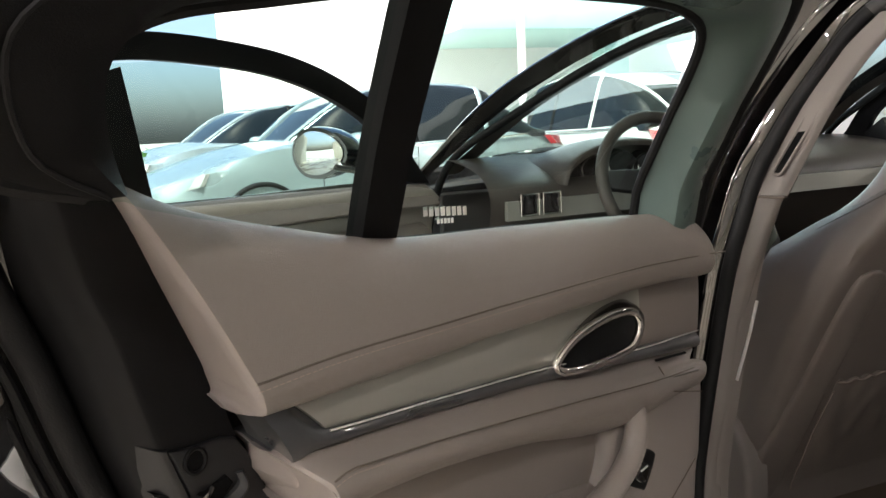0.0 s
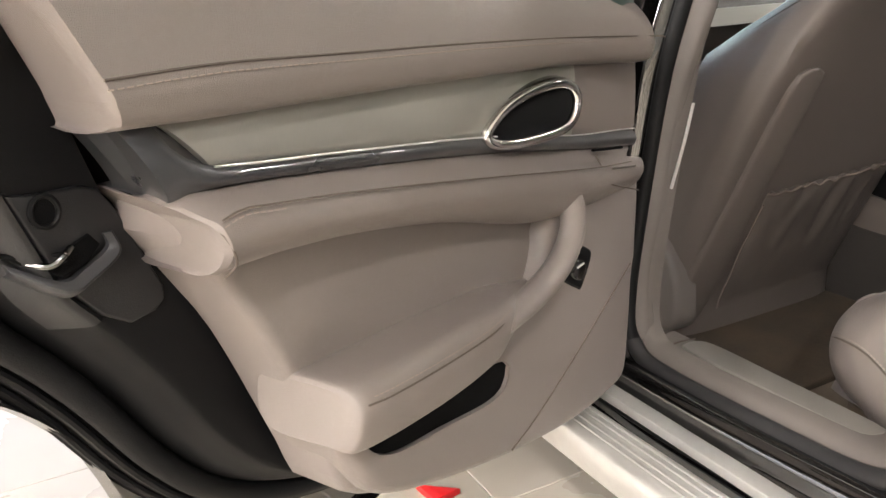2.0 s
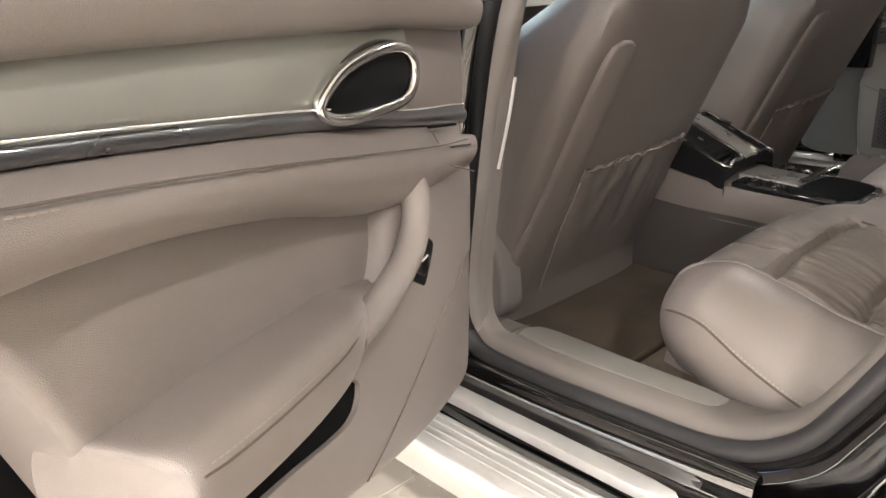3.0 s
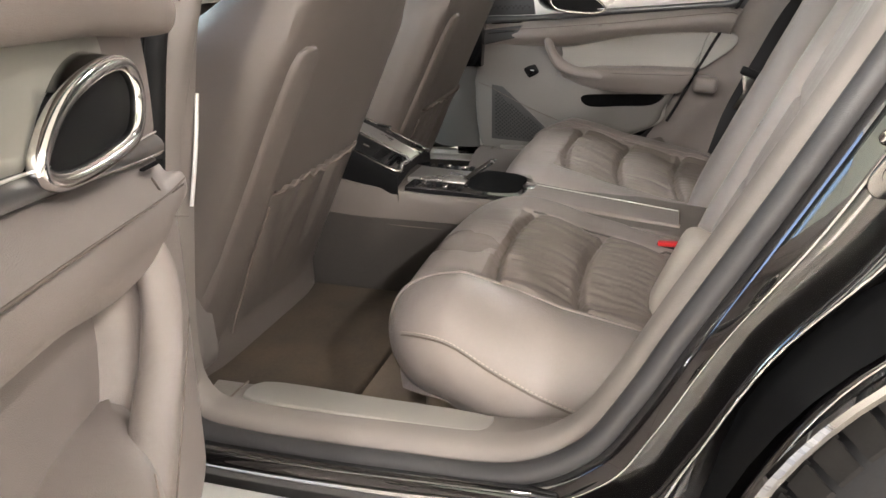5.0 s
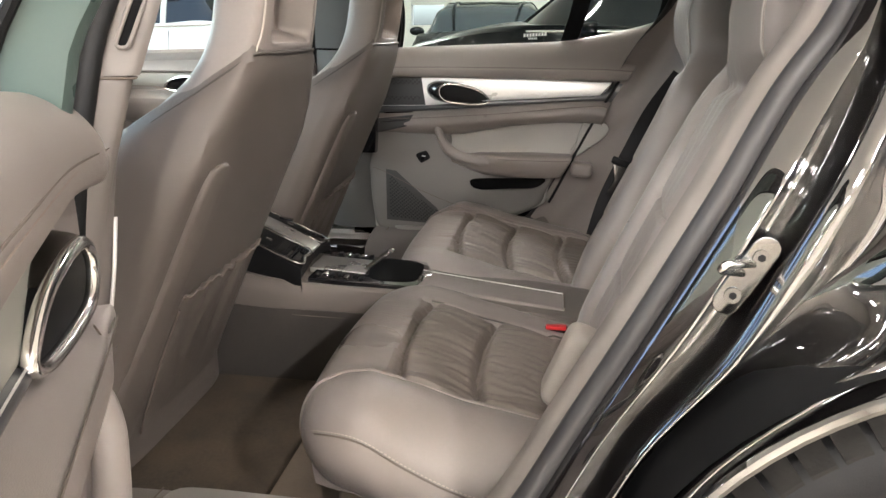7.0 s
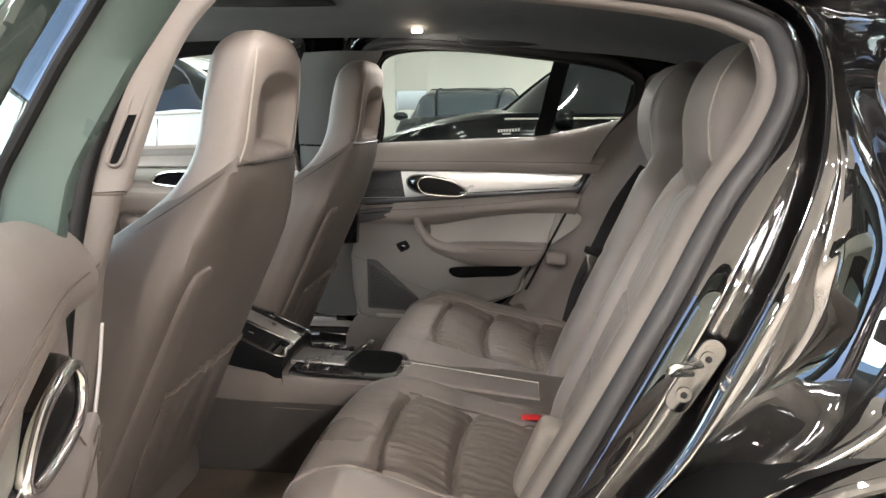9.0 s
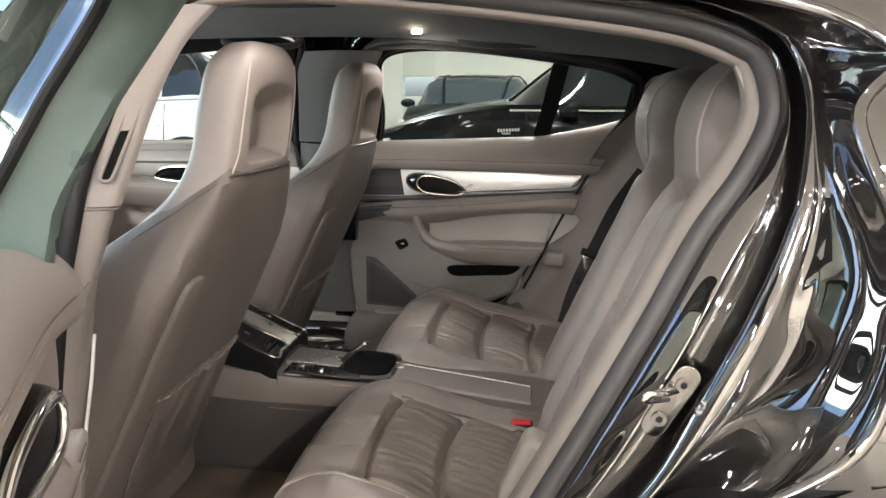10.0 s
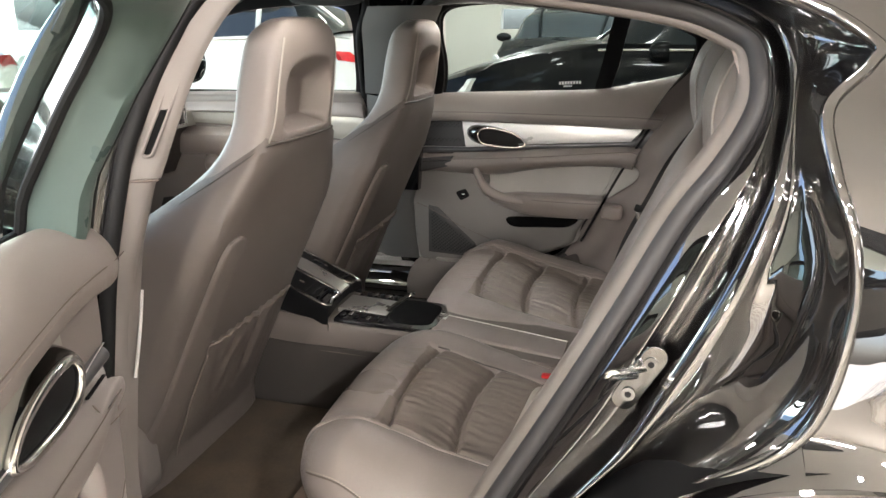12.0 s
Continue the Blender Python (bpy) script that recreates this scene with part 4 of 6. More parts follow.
    dp("lamp_slit", tube([(.330, .2335, .757), (.252, .2335, .744)] if not far else [(.332, .2352, .757), (.25, .2352, .742)], .0012, 6), CHROME)
    dp("air_slit", tube(spline([(.350, .2185, .782), (.31, .2185, .776), (.262, .2185, .769)], 12), .0026, 8, squash=.6), POCKET_BLACK)
    dp("panel_crease", tube(spline([(.222, .2172, .600), (.30, .2174, .572), (.40, .2174, .537), (.50, .2174, .507), (.56, .2170, .495)], 30), .0010, 6), SEAM)

    # window frame, panes, divider
    fo = [(.195, .93), (.222, 1.05), (.258, 1.15), (.30, 1.215), (.40, 1.246), (.615, 1.243), (.853, 1.220), (.997, 1.200), (1.085, 1.178), (1.140, 1.145), (1.12, 1.085), (1.06, 1.065)]
    fi = [(.300, .945), (.322, 1.05), (.345, 1.13), (.385, 1.178), (.47, 1.196), (.615, 1.196), (.85, 1.182), (.965, 1.167), (1.030, 1.154), (1.057, 1.130), (1.051, 1.096), (1.036, 1.066)]
    if far:  # the shut door's glass reaches higher
        fo[3:7] = [(.30, 1.235), (.40, 1.262), (.615, 1.256), (.853, 1.228)]
        fi[2:8] = [(.325, 1.15), (.352, 1.212), (.45, 1.233), (.615, 1.228), (.85, 1.197), (.965, 1.172)]
    a, b = keyed(fo, 6, False), keyed(fi, 6, False)
    m1, m2 = a + (b - a) * .3, a + (b - a) * .75
    fg = np.stack([on_side(a, -.02), on_side(a, .0), on_side(m1, .006), on_side(m2, .008), on_side(b, -.002), on_side(b, -.025)])
    if not far:  # the front post of the frame is a deep casting with a wide reveal
        fp = np.stack([on_side(a, -.02), on_side(a, .014), on_side(m1, .028), on_side(m2, .032), on_side(b - (.012, 0), .024), on_side(b - (.004, 0), -.010), on_side(b, -.034)])
    else:
        fp = fg
    dp("window_frame", grid_bm(fg[:, 27:]), PLASTIC_BLACK, None, "black window frame")
    dp("frame_pillar", grid_bm(fp[:, :28]), PLASTIC_BLACK if far else FRAME_GREY, None, "" if far else "grey-green lined frame pillar")
    dp("frame_outside", grid_bm(np.stack([on_side(b, -.027), on_side(m1, -.066), on_side(a, -.06), on_side(a, -.02)])), GLOSS_BLACK)
    if not far:
        dp("frame_front_seal", tube(on_side(offset_open(a, -.004)[:32], .012), .013, 10), RUBBER_BLACK, None, "black seal on the frame's front edge")
    dp("frame_groove", tube(on_side((a + (b - a) * .42)[30:], .0075), .0016, 6), RUBBER_BLACK)
    dp("frame_seal", tube(on_side(offset_open(a, .006), -.005), .008, 8), RUBBER_BLACK)
    dp("pane_seal", tube(on_side(b, -.030), .006, 8), RUBBER_BLACK)

    def pane(n, x0, x1):
        xs = np.linspace(x0, x1, 24)
        tz = [np.interp(x, [p[0] for p in fi[:9]], [p[1] for p in fi[:9]]) + .004 for x in xs]
        bz = [np.interp(x, [p[0] for p in reversed(top)], [p[1] for p in reversed(top)]) - .012 for x in xs]
        gg = np.array([[(x, side(z0 + (z1 - z0) * k, -.040), z0 + (z1 - z0) * k) for x, z0, z1 in zip(xs, bz, tz)] for k in np.linspace(0, 1, 8)])
        ob = dp(n, grid_bm(gg), GLASS)
        ob.visible_shadow = False
        return ob

    pane("front_pane", .30, .80)
    pane("rear_pane", .80, 1.05)
    bar = [[(.766, side(.99, -.032), .985), (.790, side(1.09, -.030), 1.09), (.822, side(1.20, -.028), 1.20)], [(.808, side(.99, -.032), .985), (.832, side(1.09, -.030), 1.09), (.864, side(1.20, -.028), 1.20)]]
    dp("pane_divider", grid_bm(loft(bar, 12, 4), skirt=(0, -.02, 0)), PLASTIC_BLACK, None, "black bar between the panes")
    # etched mark: a row of bars and a word
    for i in range(8):
        dp("etched_bar", box((.728 - i * .0080, side(1.016, -.0385), 1.0175 - i * .0008), (.0052, .0006, .0085), 0), WHITE_INK)
    for i in range(5):
        dp("etched_bar", box((.704 - i * .0050, side(1.006, -.0385), 1.0055 - i * .0004), (.0032, .0006, .0048), 0), WHITE_INK)
    return door


near_door = rear_door("rear_door", "open rear car door with taupe leather lining", False)
near_door.matrix_basis = pose(HX, HY, 0, 0, 0, -61.5)
far_door = rear_door("rear_door", "shut rear car door with leather lining, toned for the far side's light", True)
far_door.matrix_basis = Matrix.Translation((HX, across(HY), 0)) @ Matrix.Diagonal((1, -1, 1, 1))


def front_door(far):
    """A front door, built shut about its hinge."""
    fx, fy = -1.0, 0.04
    d = thing("front_door", "open front car door with black frame and mirror" if not far else "shut front car door with pale metal trim strip", "car door", "front doors")

    def dp(n, bm, m, parent=None, lab=""):
        return part(n, shifted(bm, (-fx, -fy, 0)), m, parent or d, lab)

    xz = lambda a, b, dd: (a, dd + side(b) - .16, b)
    dp("outer_skin", slab([(-1.0, .36), (-.99, .8), (-.98, .93), (-.4, .95), (.05, .955), (.10, .93), (.11, .6), (.11, .36), (-.4, .335)], xz, .05, .035, .008, smooth=70), PAINT)
    dp("inner_panel", slab([(-.97, .42), (-.96, .8), (-.94, .92), (-.4, .945), (.0, .955), (.05, .93), (.05, .6), (.05, .42), (-.4, .40)], xz, .05, .20, .02, 4, smooth=70), LEATHER_LIGHT if not far else PLASTIC_TAUPE)
    at = lambda c, y, dz=0.0: [(x, side(z + dz) + y - .16, z + dz) for x, z in c]
    top = [(-.95, .93), (-.5, .95), (.0, .958), (.04, .95)]
    bot = [(-.95, .875), (-.5, .89), (.0, .885), (.05, .88)]
    dp("upper_pad", grid_bm(loft([at(top, .13), at(top, .16), at(top, .20, -.03), at(bot, .225), at(bot, .2, -.005)], 30, 16), skirt=(0, -.02, 0)), LEATHER)
    s0, s1 = [(-.8, .872), (-.5, .882), (.05, .875)], [(-.78, .84), (-.5, .845), (.05, .80)]
    dp("trim_strip", grid_bm(loft([at(s0, .2), at(s0, .213), at(s1, .213), at(s1, .2)], 20, 10), skirt=(0, -.01, 0)), ALU)
    hp = spline([(-.44, .835), (-.40, .868), (-.28, .872), (-.20, .86), (-.22, .828), (-.33, .822)], 40, True)
    dp("handle_ring", tube(np.array([(a, .22 + side(b) - .16, b) for a, b in hp]), .004, 8, True), CHROME)
    dp("handle_bowl", slab(hp, xz, .19, .216, .002), GLOSS_BLACK)
    dp("shoulder_pad", grid_bm(loft([at([(-.9, .83), (-.4, .83), (.05, .79)], .2), at([(-.9, .80), (-.4, .80), (.05, .76)], .245), at([(-.9, .74), (-.4, .74), (.05, .71)], .22), at([(-.9, .72), (-.4, .72), (.05, .70)], .19)], 24, 14), skirt=(0, -.02, 0)), LEATHER)
    dp("armrest", tube(spline([(-.55, .2, .70), (-.5, .245, .69), (-.3, .25, .68), (-.12, .245, .685), (-.08, .2, .69)], 24), .03, 12, squash=1.2), LEATHER)
    dp("switch_plate", box((-.12, .235, .735), (.06, .02, .03), .006), PLASTIC_BLACK)
    dp("map_pocket", slab([(-.75, .5), (-.2, .5), (-.2, .56), (-.75, .56)], xz, .19, .206, .004, smooth=24), CARPET_DARK)
    fo = [(-.97, .93), (-.78, 1.09), (-.58, 1.185), (-.35, 1.25), (-.1, 1.275), (.06, 1.265), (.105, 1.22), (.085, 1.1), (.06, .95)]
    fi = [(-.86, .95), (-.74, 1.065), (-.56, 1.15), (-.34, 1.21), (-.1, 1.232), (.02, 1.225), (.05, 1.19), (.03, 1.09), (.005, .955)]
    a, b = keyed(fo, 6, False), keyed(fi, 6, False)
    dp("window_frame", grid_bm(np.stack([on_side(a, -.02), on_side(a, .0), on_side(a + (b - a) * .5, .006), on_side(b, -.004), on_side(b, -.025), on_side(a + (b - a) * .4, -.05), on_side(a, -.045), on_side(a, -.02)])), PLASTIC_BLACK, None, "black window frame")
    xs = np.linspace(-.84, .03, 30)
    tz = [np.interp(x, [p[0] for p in fi[:7]], [p[1] for p in fi[:7]]) for x in xs]
    gg = np.array([[(x, side(.94 + (z1 - .94) * k, -.02), .94 + (z1 - .94) * k) for x, z1 in zip(xs, tz)] for k in np.linspace(0, 1, 8)])
    pn = dp("window_pane", grid_bm(gg), GLASS)
    pn.visible_shadow = False
    # mirror on its foot
    dp("mirror_foot", slab([(-.90, .945), (-.72, .95), (-.74, 1.04)], lambda p, q, dd: (p, dd + side(q) - .2, q), .16, .19, .004), GLOSS_BLACK)
    dp("mirror_arm", tube(spline([(-.80, .14, .975), (-.80, .06, .985), (-.80, .0, .99)], 10), .022, 10, squash=.6), GLOSS_BLACK)
    shell = []
    for k, (x, s) in enumerate(((-.905, .25), (-.895, .62), (-.865, .92), (-.825, 1.0), (-.80, .98))):
        shell.append([(x, -.085 + s * .125 * math.cos(t), 1.03 + s * .075 * math.sin(t) * (1 - .18 * math.cos(t))) for t in np.linspace(0, 2 * math.pi, 14, endpoint=False)])
    dp("mirror_shell", grid_bm(loft(shell, 32, 16, True), True, True), GLOSS_BLACK, None, "glossy black mirror housing")
    mg = [(-.085 + .108 * math.cos(t), 1.03 + .063 * math.sin(t) * (1 - .18 * math.cos(t))) for t in np.linspace(0, 2 * math.pi, 36, endpoint=False)]
    dp("mirror_glass", slab(mg, lambda p, q, dd: (dd, p, q), -.80, -.796, .001), MIRROR, None, "bright mirror glass")
    return d, fx, fy


fd, fx, fy = front_door(False)
fd.matrix_basis = pose(fx, fy, 0, 0, 0, -62)
fd, fx, fy = front_door(True)
fd.matrix_basis = Matrix.Translation((fx, across(fy), 0)) @ Matrix.Diagonal((1, -1, 1, 1))


# ---- seats ----
def pillow(A, B, drop, r0=0.6, n=72, k=0.75, turn=112):
    """A rounded cushion as a grid over (a, b) in -1..1: returns plan coordinates in A x B and how far the rim has sunk."""
    out = np.zeros((n, n, 3))
    for j, a in enumerate(np.linspace(-1, 1, n)):
        for i, b in enumerate(np.linspace(-1, 1, n)):
            ux, uy = a * math.sqrt(1 - k * b * b / 2), b * math.sqrt(1 - k * a * a / 2)
            r = max((abs(a) ** 7 + abs(b) ** 7) ** (1 / 7), 1e-6)
            r = min(r, 1.0)
            s = 1.0
            z = 0.0
            q = r0 + 0.12
            if r > r0:
                ph = radians((r - r0) / (1 - r0) * turn)
                fr = q + (1 - q) * math.sin(ph)
                z = -drop * (1 - math.cos(ph))
            else:
                fr = r / r0 * q
            s = fr / r
            lim = math.sqrt(1 - k / 2) if False else 1.0
            out[j, i] = (A * ux * s * lim, B * uy * s * lim, z)
    return out


def groove(d, w):
    return math.exp(-(d / w) ** 2)


def seat_cushion(parent, yc, out):
    """Cushion of a rear seat; out is -1 where the outboard side lies towards -y."""
    A, B = 0.295, 0.350
    g = pillow(A, B, 0.105, 0.56, 190)
    cx = 0.682
    tops = lambda x: float(np.interp(x, (.38, .44, .53, .60, .66, .80, .95), (.492, .508, .503, .485, .465, .436, .41)))
    for row in g:
        for p in row:
            px, py, dz = p
            x, lat = cx + px, py * out  # lat < 0 is inboard
            v = py * -out  # distance towards the door is positive
            z = tops(x)
            bo = max(0.0, v - .13) / .10
            bi = max(0.0, -v - .175) / .12
            z += .027 * min(1, bo) ** 2 * (3 - 2 * min(1, bo)) * min(1, max(.35, (x - .42) / .1)) + .012 * min(1, bi)
            rim = min(1.0, max(0.0, (dz + .03) / .03)) if dz < 0 else 1.0
            z += .006 * min(1, max(0, (x - .42) / .06)) * math.cos(min(1, abs(v) / .185) * math.pi / 2)
            # seams
            z -= .012 * groove(abs(v) - .184, .006) * (min(1, max(0, (x - .42) / .05)) if v > 0 else min(1, max(0, (x - .53) / .03)))
            if abs(v) < .187:
                for xs in (.545, .668, .80):
                    z -= .015 * groove(x - xs - .02 * (v / .19) ** 2, .007)
                z += .009 * abs(math.sin((x - .545) / .123 * math.pi)) ** .8 if x > .545 else 0
            # gathered leather
            z += .0012 * noise.noise(Vector((x * 12, v * 12, 1.0)))
            if abs(v) < .185 and x > .43:
                fade = min(1, (.185 - abs(v)) / (.03 if x > .548 else .09))
                near_seam = max(groove(x - s0, .04) for s0 in (.545, .668, .80))
                w = v + .016 * noise.noise(Vector((x * 11, v * 9, 7.7))) + .006 * noise.noise(Vector((x * 30, v * 25, 1.7)))
                fold = .32 - abs(noise.noise(Vector((x * 7, w * 44, 3.1)))) + .22 * noise.noise(Vector((x * 15, w * 95, 9.0)))
                fold *= (.28 + .95 * near_seam) * (.75 + .7 * noise.noise(Vector((x * 14, v * 13, 4.4))))
                amp = .0098 if x > .548 else .0055 * min(1, (x - .43) / .10)
                z += amp * fade * fold * rim
            p[:] = (x, yc + py, z + dz)
    n = g.shape[0]
    mid_face = lambda j, i: (g[j, i] + g[j + 1, i + 1]) / 2
    middle = {(j, i) for j in range(n - 1) for i in range(n - 1) if abs(mid_face(j, i)[1] - yc) < .183 and mid_face(j, i)[0] > .535}
    for nm, mt, inside in (("cushion", LEATHER, False), ("insert", LEATHER_INSERT, True)):
        bm = bmesh.new()
        vs = {}
        for j in range(n - 1):
            for i in range(n - 1):
                if ((j, i) in middle) == inside:
                    quad = [(j, i), (j, i + 1), (j + 1, i + 1), (j + 1, i)]
                    for q in quad:
                        if q not in vs:
                            vs[q] = bm.verts.new(g[q])
                    bm.faces.new([vs[q] for q in quad])
        part(nm, bm, mt, parent, "gathered brown leather insert" if inside else "smooth taupe leather bolster")

    def line(v, x0, x1, lift=0.001):
        pts = []
        for row in g:
            ys = (row[:, 1] - yc) * -out
            i = int(np.argmin(np.abs(ys - v)))
            if x0 <= row[i, 0] <= x1:
                pts.append(row[i] + (0, 0, lift))
        return spline(pts[::3], 70)

    pi = line(.19, .40, .93, .003)
    part("piping", tube(pi, .0032, 8), LEATHER, parent)
    part("piping_stitching", dashes(line(.199, .44, .92, .002), .0042, .0022, .0006), STITCH_PALE, parent)
    part("inner_piping", tube(line(-.19, .55, .93, .001), .002, 8), LEATHER_DARK, parent)
    # seam that leaves the front corner and sinks round the outboard side
    lowl = []
    for j in range(int(n * .05), int(n * .97), 4):
        fr = float(np.interp(j / n, (.05, .12, .22, .40, .65, .97), (.20, .135, .105, .090, .080, .075)))
        lowl.append(g[j, int(n * fr) if out > 0 else n - 1 - int(n * fr)] + (0, -.001 * out, .001))
    part("lower_seam", tube(spline(lowl[::5], 70), .0013, 6), SEAM, parent)
    part("lower_stitching", dashes(spline([p + (0, -.0015 * out, .006) for p in lowl[::5]], 90), .004, .0022, .0008), STITCH_PALE, parent)


def rear_seat(yc, out, label):
    s = thing("rear_seat", label, "car seat", "rear seats")
    seat_cushion(s, yc, out)
    U, N = Vector((.385, 0, .923)), Vector((-.923, 0, .385))
    o = Vector((.935, yc, .70))
    ka = (-.34, -.22, -.05, .10, .20, .27, .315, .36, .42, .47, .505, .522)
    half = (.185, .20, .203, .198, .18, .150, .132, .130, .128, .122, .098, .055)
    shift = (.075, .075, .075, .074, .07, .062, .05, .045, .045, .045, .045, .045)
    fwd = (-.030, -.016, -.020, -.024, -.026, -.028, -.008, .020, .030, .022, -.004, -.045)
    ease = lambda q: min(1.0, max(0.0, q)) ** 2 * (3 - 2 * min(1.0, max(0.0, q)))
    na, nb = 150, 90
    va = np.linspace(ka[0], ka[-1], na)
    kk = lambda vals: np.interp(spline([(a, 0) for a in va], na)[:, 0], ka, vals)
    blur = lambda w: np.convolve(np.pad(w, 4, mode="edge"), np.ones(9) / 9, "valid")
    H, SH, F = blur(kk(half)), blur(kk(shift)), blur(kk(fwd))
    g = np.zeros((na, nb, 3))
    for j, a in enumerate(va):
        head = ease((a - .25) / .06)
        for i, t in enumerate(np.linspace(-1, 1, nb)):
            u = math.sin(t * math.pi / 2)
            v = u * H[j] * -out
            d = F[j] - (.075 + .01 * head) * abs(t) ** 5
            d += (1 - head) * (.020 * ease((-v - .09) / .05) - .115 * max(0.0, v / .19) ** 1.1)
            d -= (1 - head) * .007 * groove(abs(v) - .105, .005)
            d += head * .010 * math.cos(min(1.0, abs(u)) * math.pi / 2)
            if abs(v) < .105:
                for s0 in (-.13, .02):
                    d -= .006 * groove(a - s0 - .02 * (v / .1) ** 2, .006)
                d += (1 - head) * .0016 * noise.noise(Vector((a * 9, v * 60, 5.0)))
                # the neck dips below the head
                d -= .012 * groove(a - .262 + .9 * v * v, .016)
            g[j, i] = o + U * a + Vector((0, u * H[j] + SH[j] * out, 0)) + N * d
    part("backrest", grid_bm(g, skirt=tuple(N * -.03)), LEATHER, s, "taupe leather backrest with a grown-out head restraint")

    def over(frac, a0, a1, lift):
        i = int((nb - 1) * frac)
        return spline([g[j, i] + np.array(N) * lift for j in range(na) if a0 < va[j] < a1][::4], 60)

    for k in (.22, .78):
        part("restraint_piping", tube(over(k, .285, .50, .0012), .0019, 6), LEATHER_LIGHT, s)
        part("restraint_stitching", dashes(over(k, .29, .495, .0005) + np.array((0, .007 if k > .5 else -.007, 0)), .004, .0022, .0008), STITCH_PALE, s)
        part("back_stitching", dashes(over(.5 + (k - .5) * .92, -.25, .24, .0008), .004, .0022, .0007), STITCH_PALE, s)
    blk = box((0, 0, 0), (.055, .07, .125), .018, 4, Matrix.Rotation(radians(22), 4, "Y"))
    if out > 0:
        part("side_bolster", shifted(blk, (.818, yc - out * .165, .535)), LEATHER_LIGHT, s, "pale padded block at the backrest foot")
    return s


rear_seat(.592, 1, "near rear seat in gathered taupe leather")
rear_seat(across(.592), -1, "far rear seat in gathered taupe leather")


def front_seat(yc, out, label):
    s = thing("front_seat", label, "car seat", "front seats")
    zs = (.36, .55, .715, .83, .89, .945, 1.004, 1.09, 1.15, 1.178, 1.186)
    xf = (-.08, -.03, .06, .135, .185, .24, .268, .284, .30, .325, .345)
    xr = (.09, .17, .245, .30, .325, .35, .368, .383, .388, .378, .365)
    hw = (.215, .23, .24, .232, .205, .165, .138, .130, .118, .088, .045)
    rows = []
    for z, a, b, w in zip(zs, xf, xr, hw):
        row = []
        for t in np.linspace(0, 2 * math.pi, 20, endpoint=False):
            c, sn = math.cos(t), math.sin(t)
            e = .55
            row.append(((a + b) / 2 + (b - a) / 2 * math.copysign(abs(c) ** e, c), yc + w * math.copysign(abs(sn) ** e, sn), z))
        rows.append(row)
    g = loft(rows, 140, 150, True)
    step = lambda q: min(1.0, max(0.0, q)) ** 2 * (3 - 2 * min(1.0, max(0.0, q)))
    for p in g.reshape(-1, 3):  # the hollow behind the head
        if p[0] > (np.interp(p[2], zs, xf) + np.interp(p[2], zs, xr)) / 2:
            sunk = step((p[2] - .990) / .025) * step((1.125 - p[2] - 2.2 * (p[1] - yc) ** 2) / .045) * step((.096 - abs(p[1] - yc)) / .03)
            p[0] -= .055 * sunk
    part("backrest", grid_bm(g, True, True), LEATHER, s, "taupe leather backrest with fixed head restraint")
    # hard back shell, its top edge falls towards the front
    kz = np.linspace(.30, .995, 26)
    X = lambda z: float(np.interp(z, zs, xr)) + .010 - .006 * min(1, max(0, (z - .88) / .1))
    W = lambda z: float(np.interp(z, zs, hw)) + .007 - .004 * min(1, max(0, (z - .88) / .1))
    grid = []
    for z in kz:
        row = []
        for t in np.linspace(-1, 1, 41):
            u = abs(t)
            back = .020 * (min(u, .62) / .62) ** 6 + (.0 if u < .62 else .020 + (u - .62) / .38 * .12)
            za = z - max(0, back - .015)
            y = yc + W(za) * math.copysign(min(1.0, u / .62) ** .9 if u < .62 else 1.0, t) * (1.0 if u < .62 else 1.012)
            lip = .012 * step((z - .970) / .02) + .004 * step((u - .9) / .1)  # the rim sinks into the leather
            row.append((X(za) - back - lip, y - math.copysign(lip * (1 if u > .55 else 0), t), za))
        grid.append(row)
    grid = np.array(grid)
    grid = np.stack([spline(r, 60) for r in grid])
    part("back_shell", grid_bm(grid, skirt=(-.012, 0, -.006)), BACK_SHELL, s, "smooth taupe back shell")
    seam = []
    for col in np.moveaxis(g, 1, 0):  # dark seam where the shell's rim meets the leather
        mark = [p[2] + max(0.0, float(np.interp(p[2], zs, xr)) + .005 - p[0] - .015) for p in col]
        hit = [k for k in range(len(col) - 1) if mark[k] < .979 <= mark[k + 1] and np.interp(col[k][2], zs, xr) - col[k][0] < .135]
        if hit:
            k = hit[-1]
            seam.append(col[k] + (col[k + 1] - col[k]) * (.979 - mark[k]) / (mark[k + 1] - mark[k]))
    seam.sort(key=lambda p: p[1])
    rim = np.array(seam[::4])
    rim[:, 1] += .003 * np.sign(rim[:, 1] - yc) * (np.abs(rim[:, 1] - yc) > .12)
    part("shell_seam", tube(spline(rim + np.array((.003, 0, 0)), 90), .0028, 8), LEATHER_DARK, s, "dark seam along the shell's rim")
    # surface of the shell, for what lies on it
    S = lambda y, z, d=0.0: (X(z) - .022 * min(1, abs(y - yc) / W(z)) ** 6 + d, y, z)
    o = out
    # raised long panel beside the door
    pan = [(-.225, .36), (-.215, .60), (-.205, .79), (-.185, .825), (-.155, .822), (-.145, .79), (-.150, .6), (-.165, .36)]
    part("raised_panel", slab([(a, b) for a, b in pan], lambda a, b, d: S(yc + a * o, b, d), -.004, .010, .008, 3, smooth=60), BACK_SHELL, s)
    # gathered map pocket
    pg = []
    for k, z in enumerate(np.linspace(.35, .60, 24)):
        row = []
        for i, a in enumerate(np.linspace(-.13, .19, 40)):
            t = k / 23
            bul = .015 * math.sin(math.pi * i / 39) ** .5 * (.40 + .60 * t)
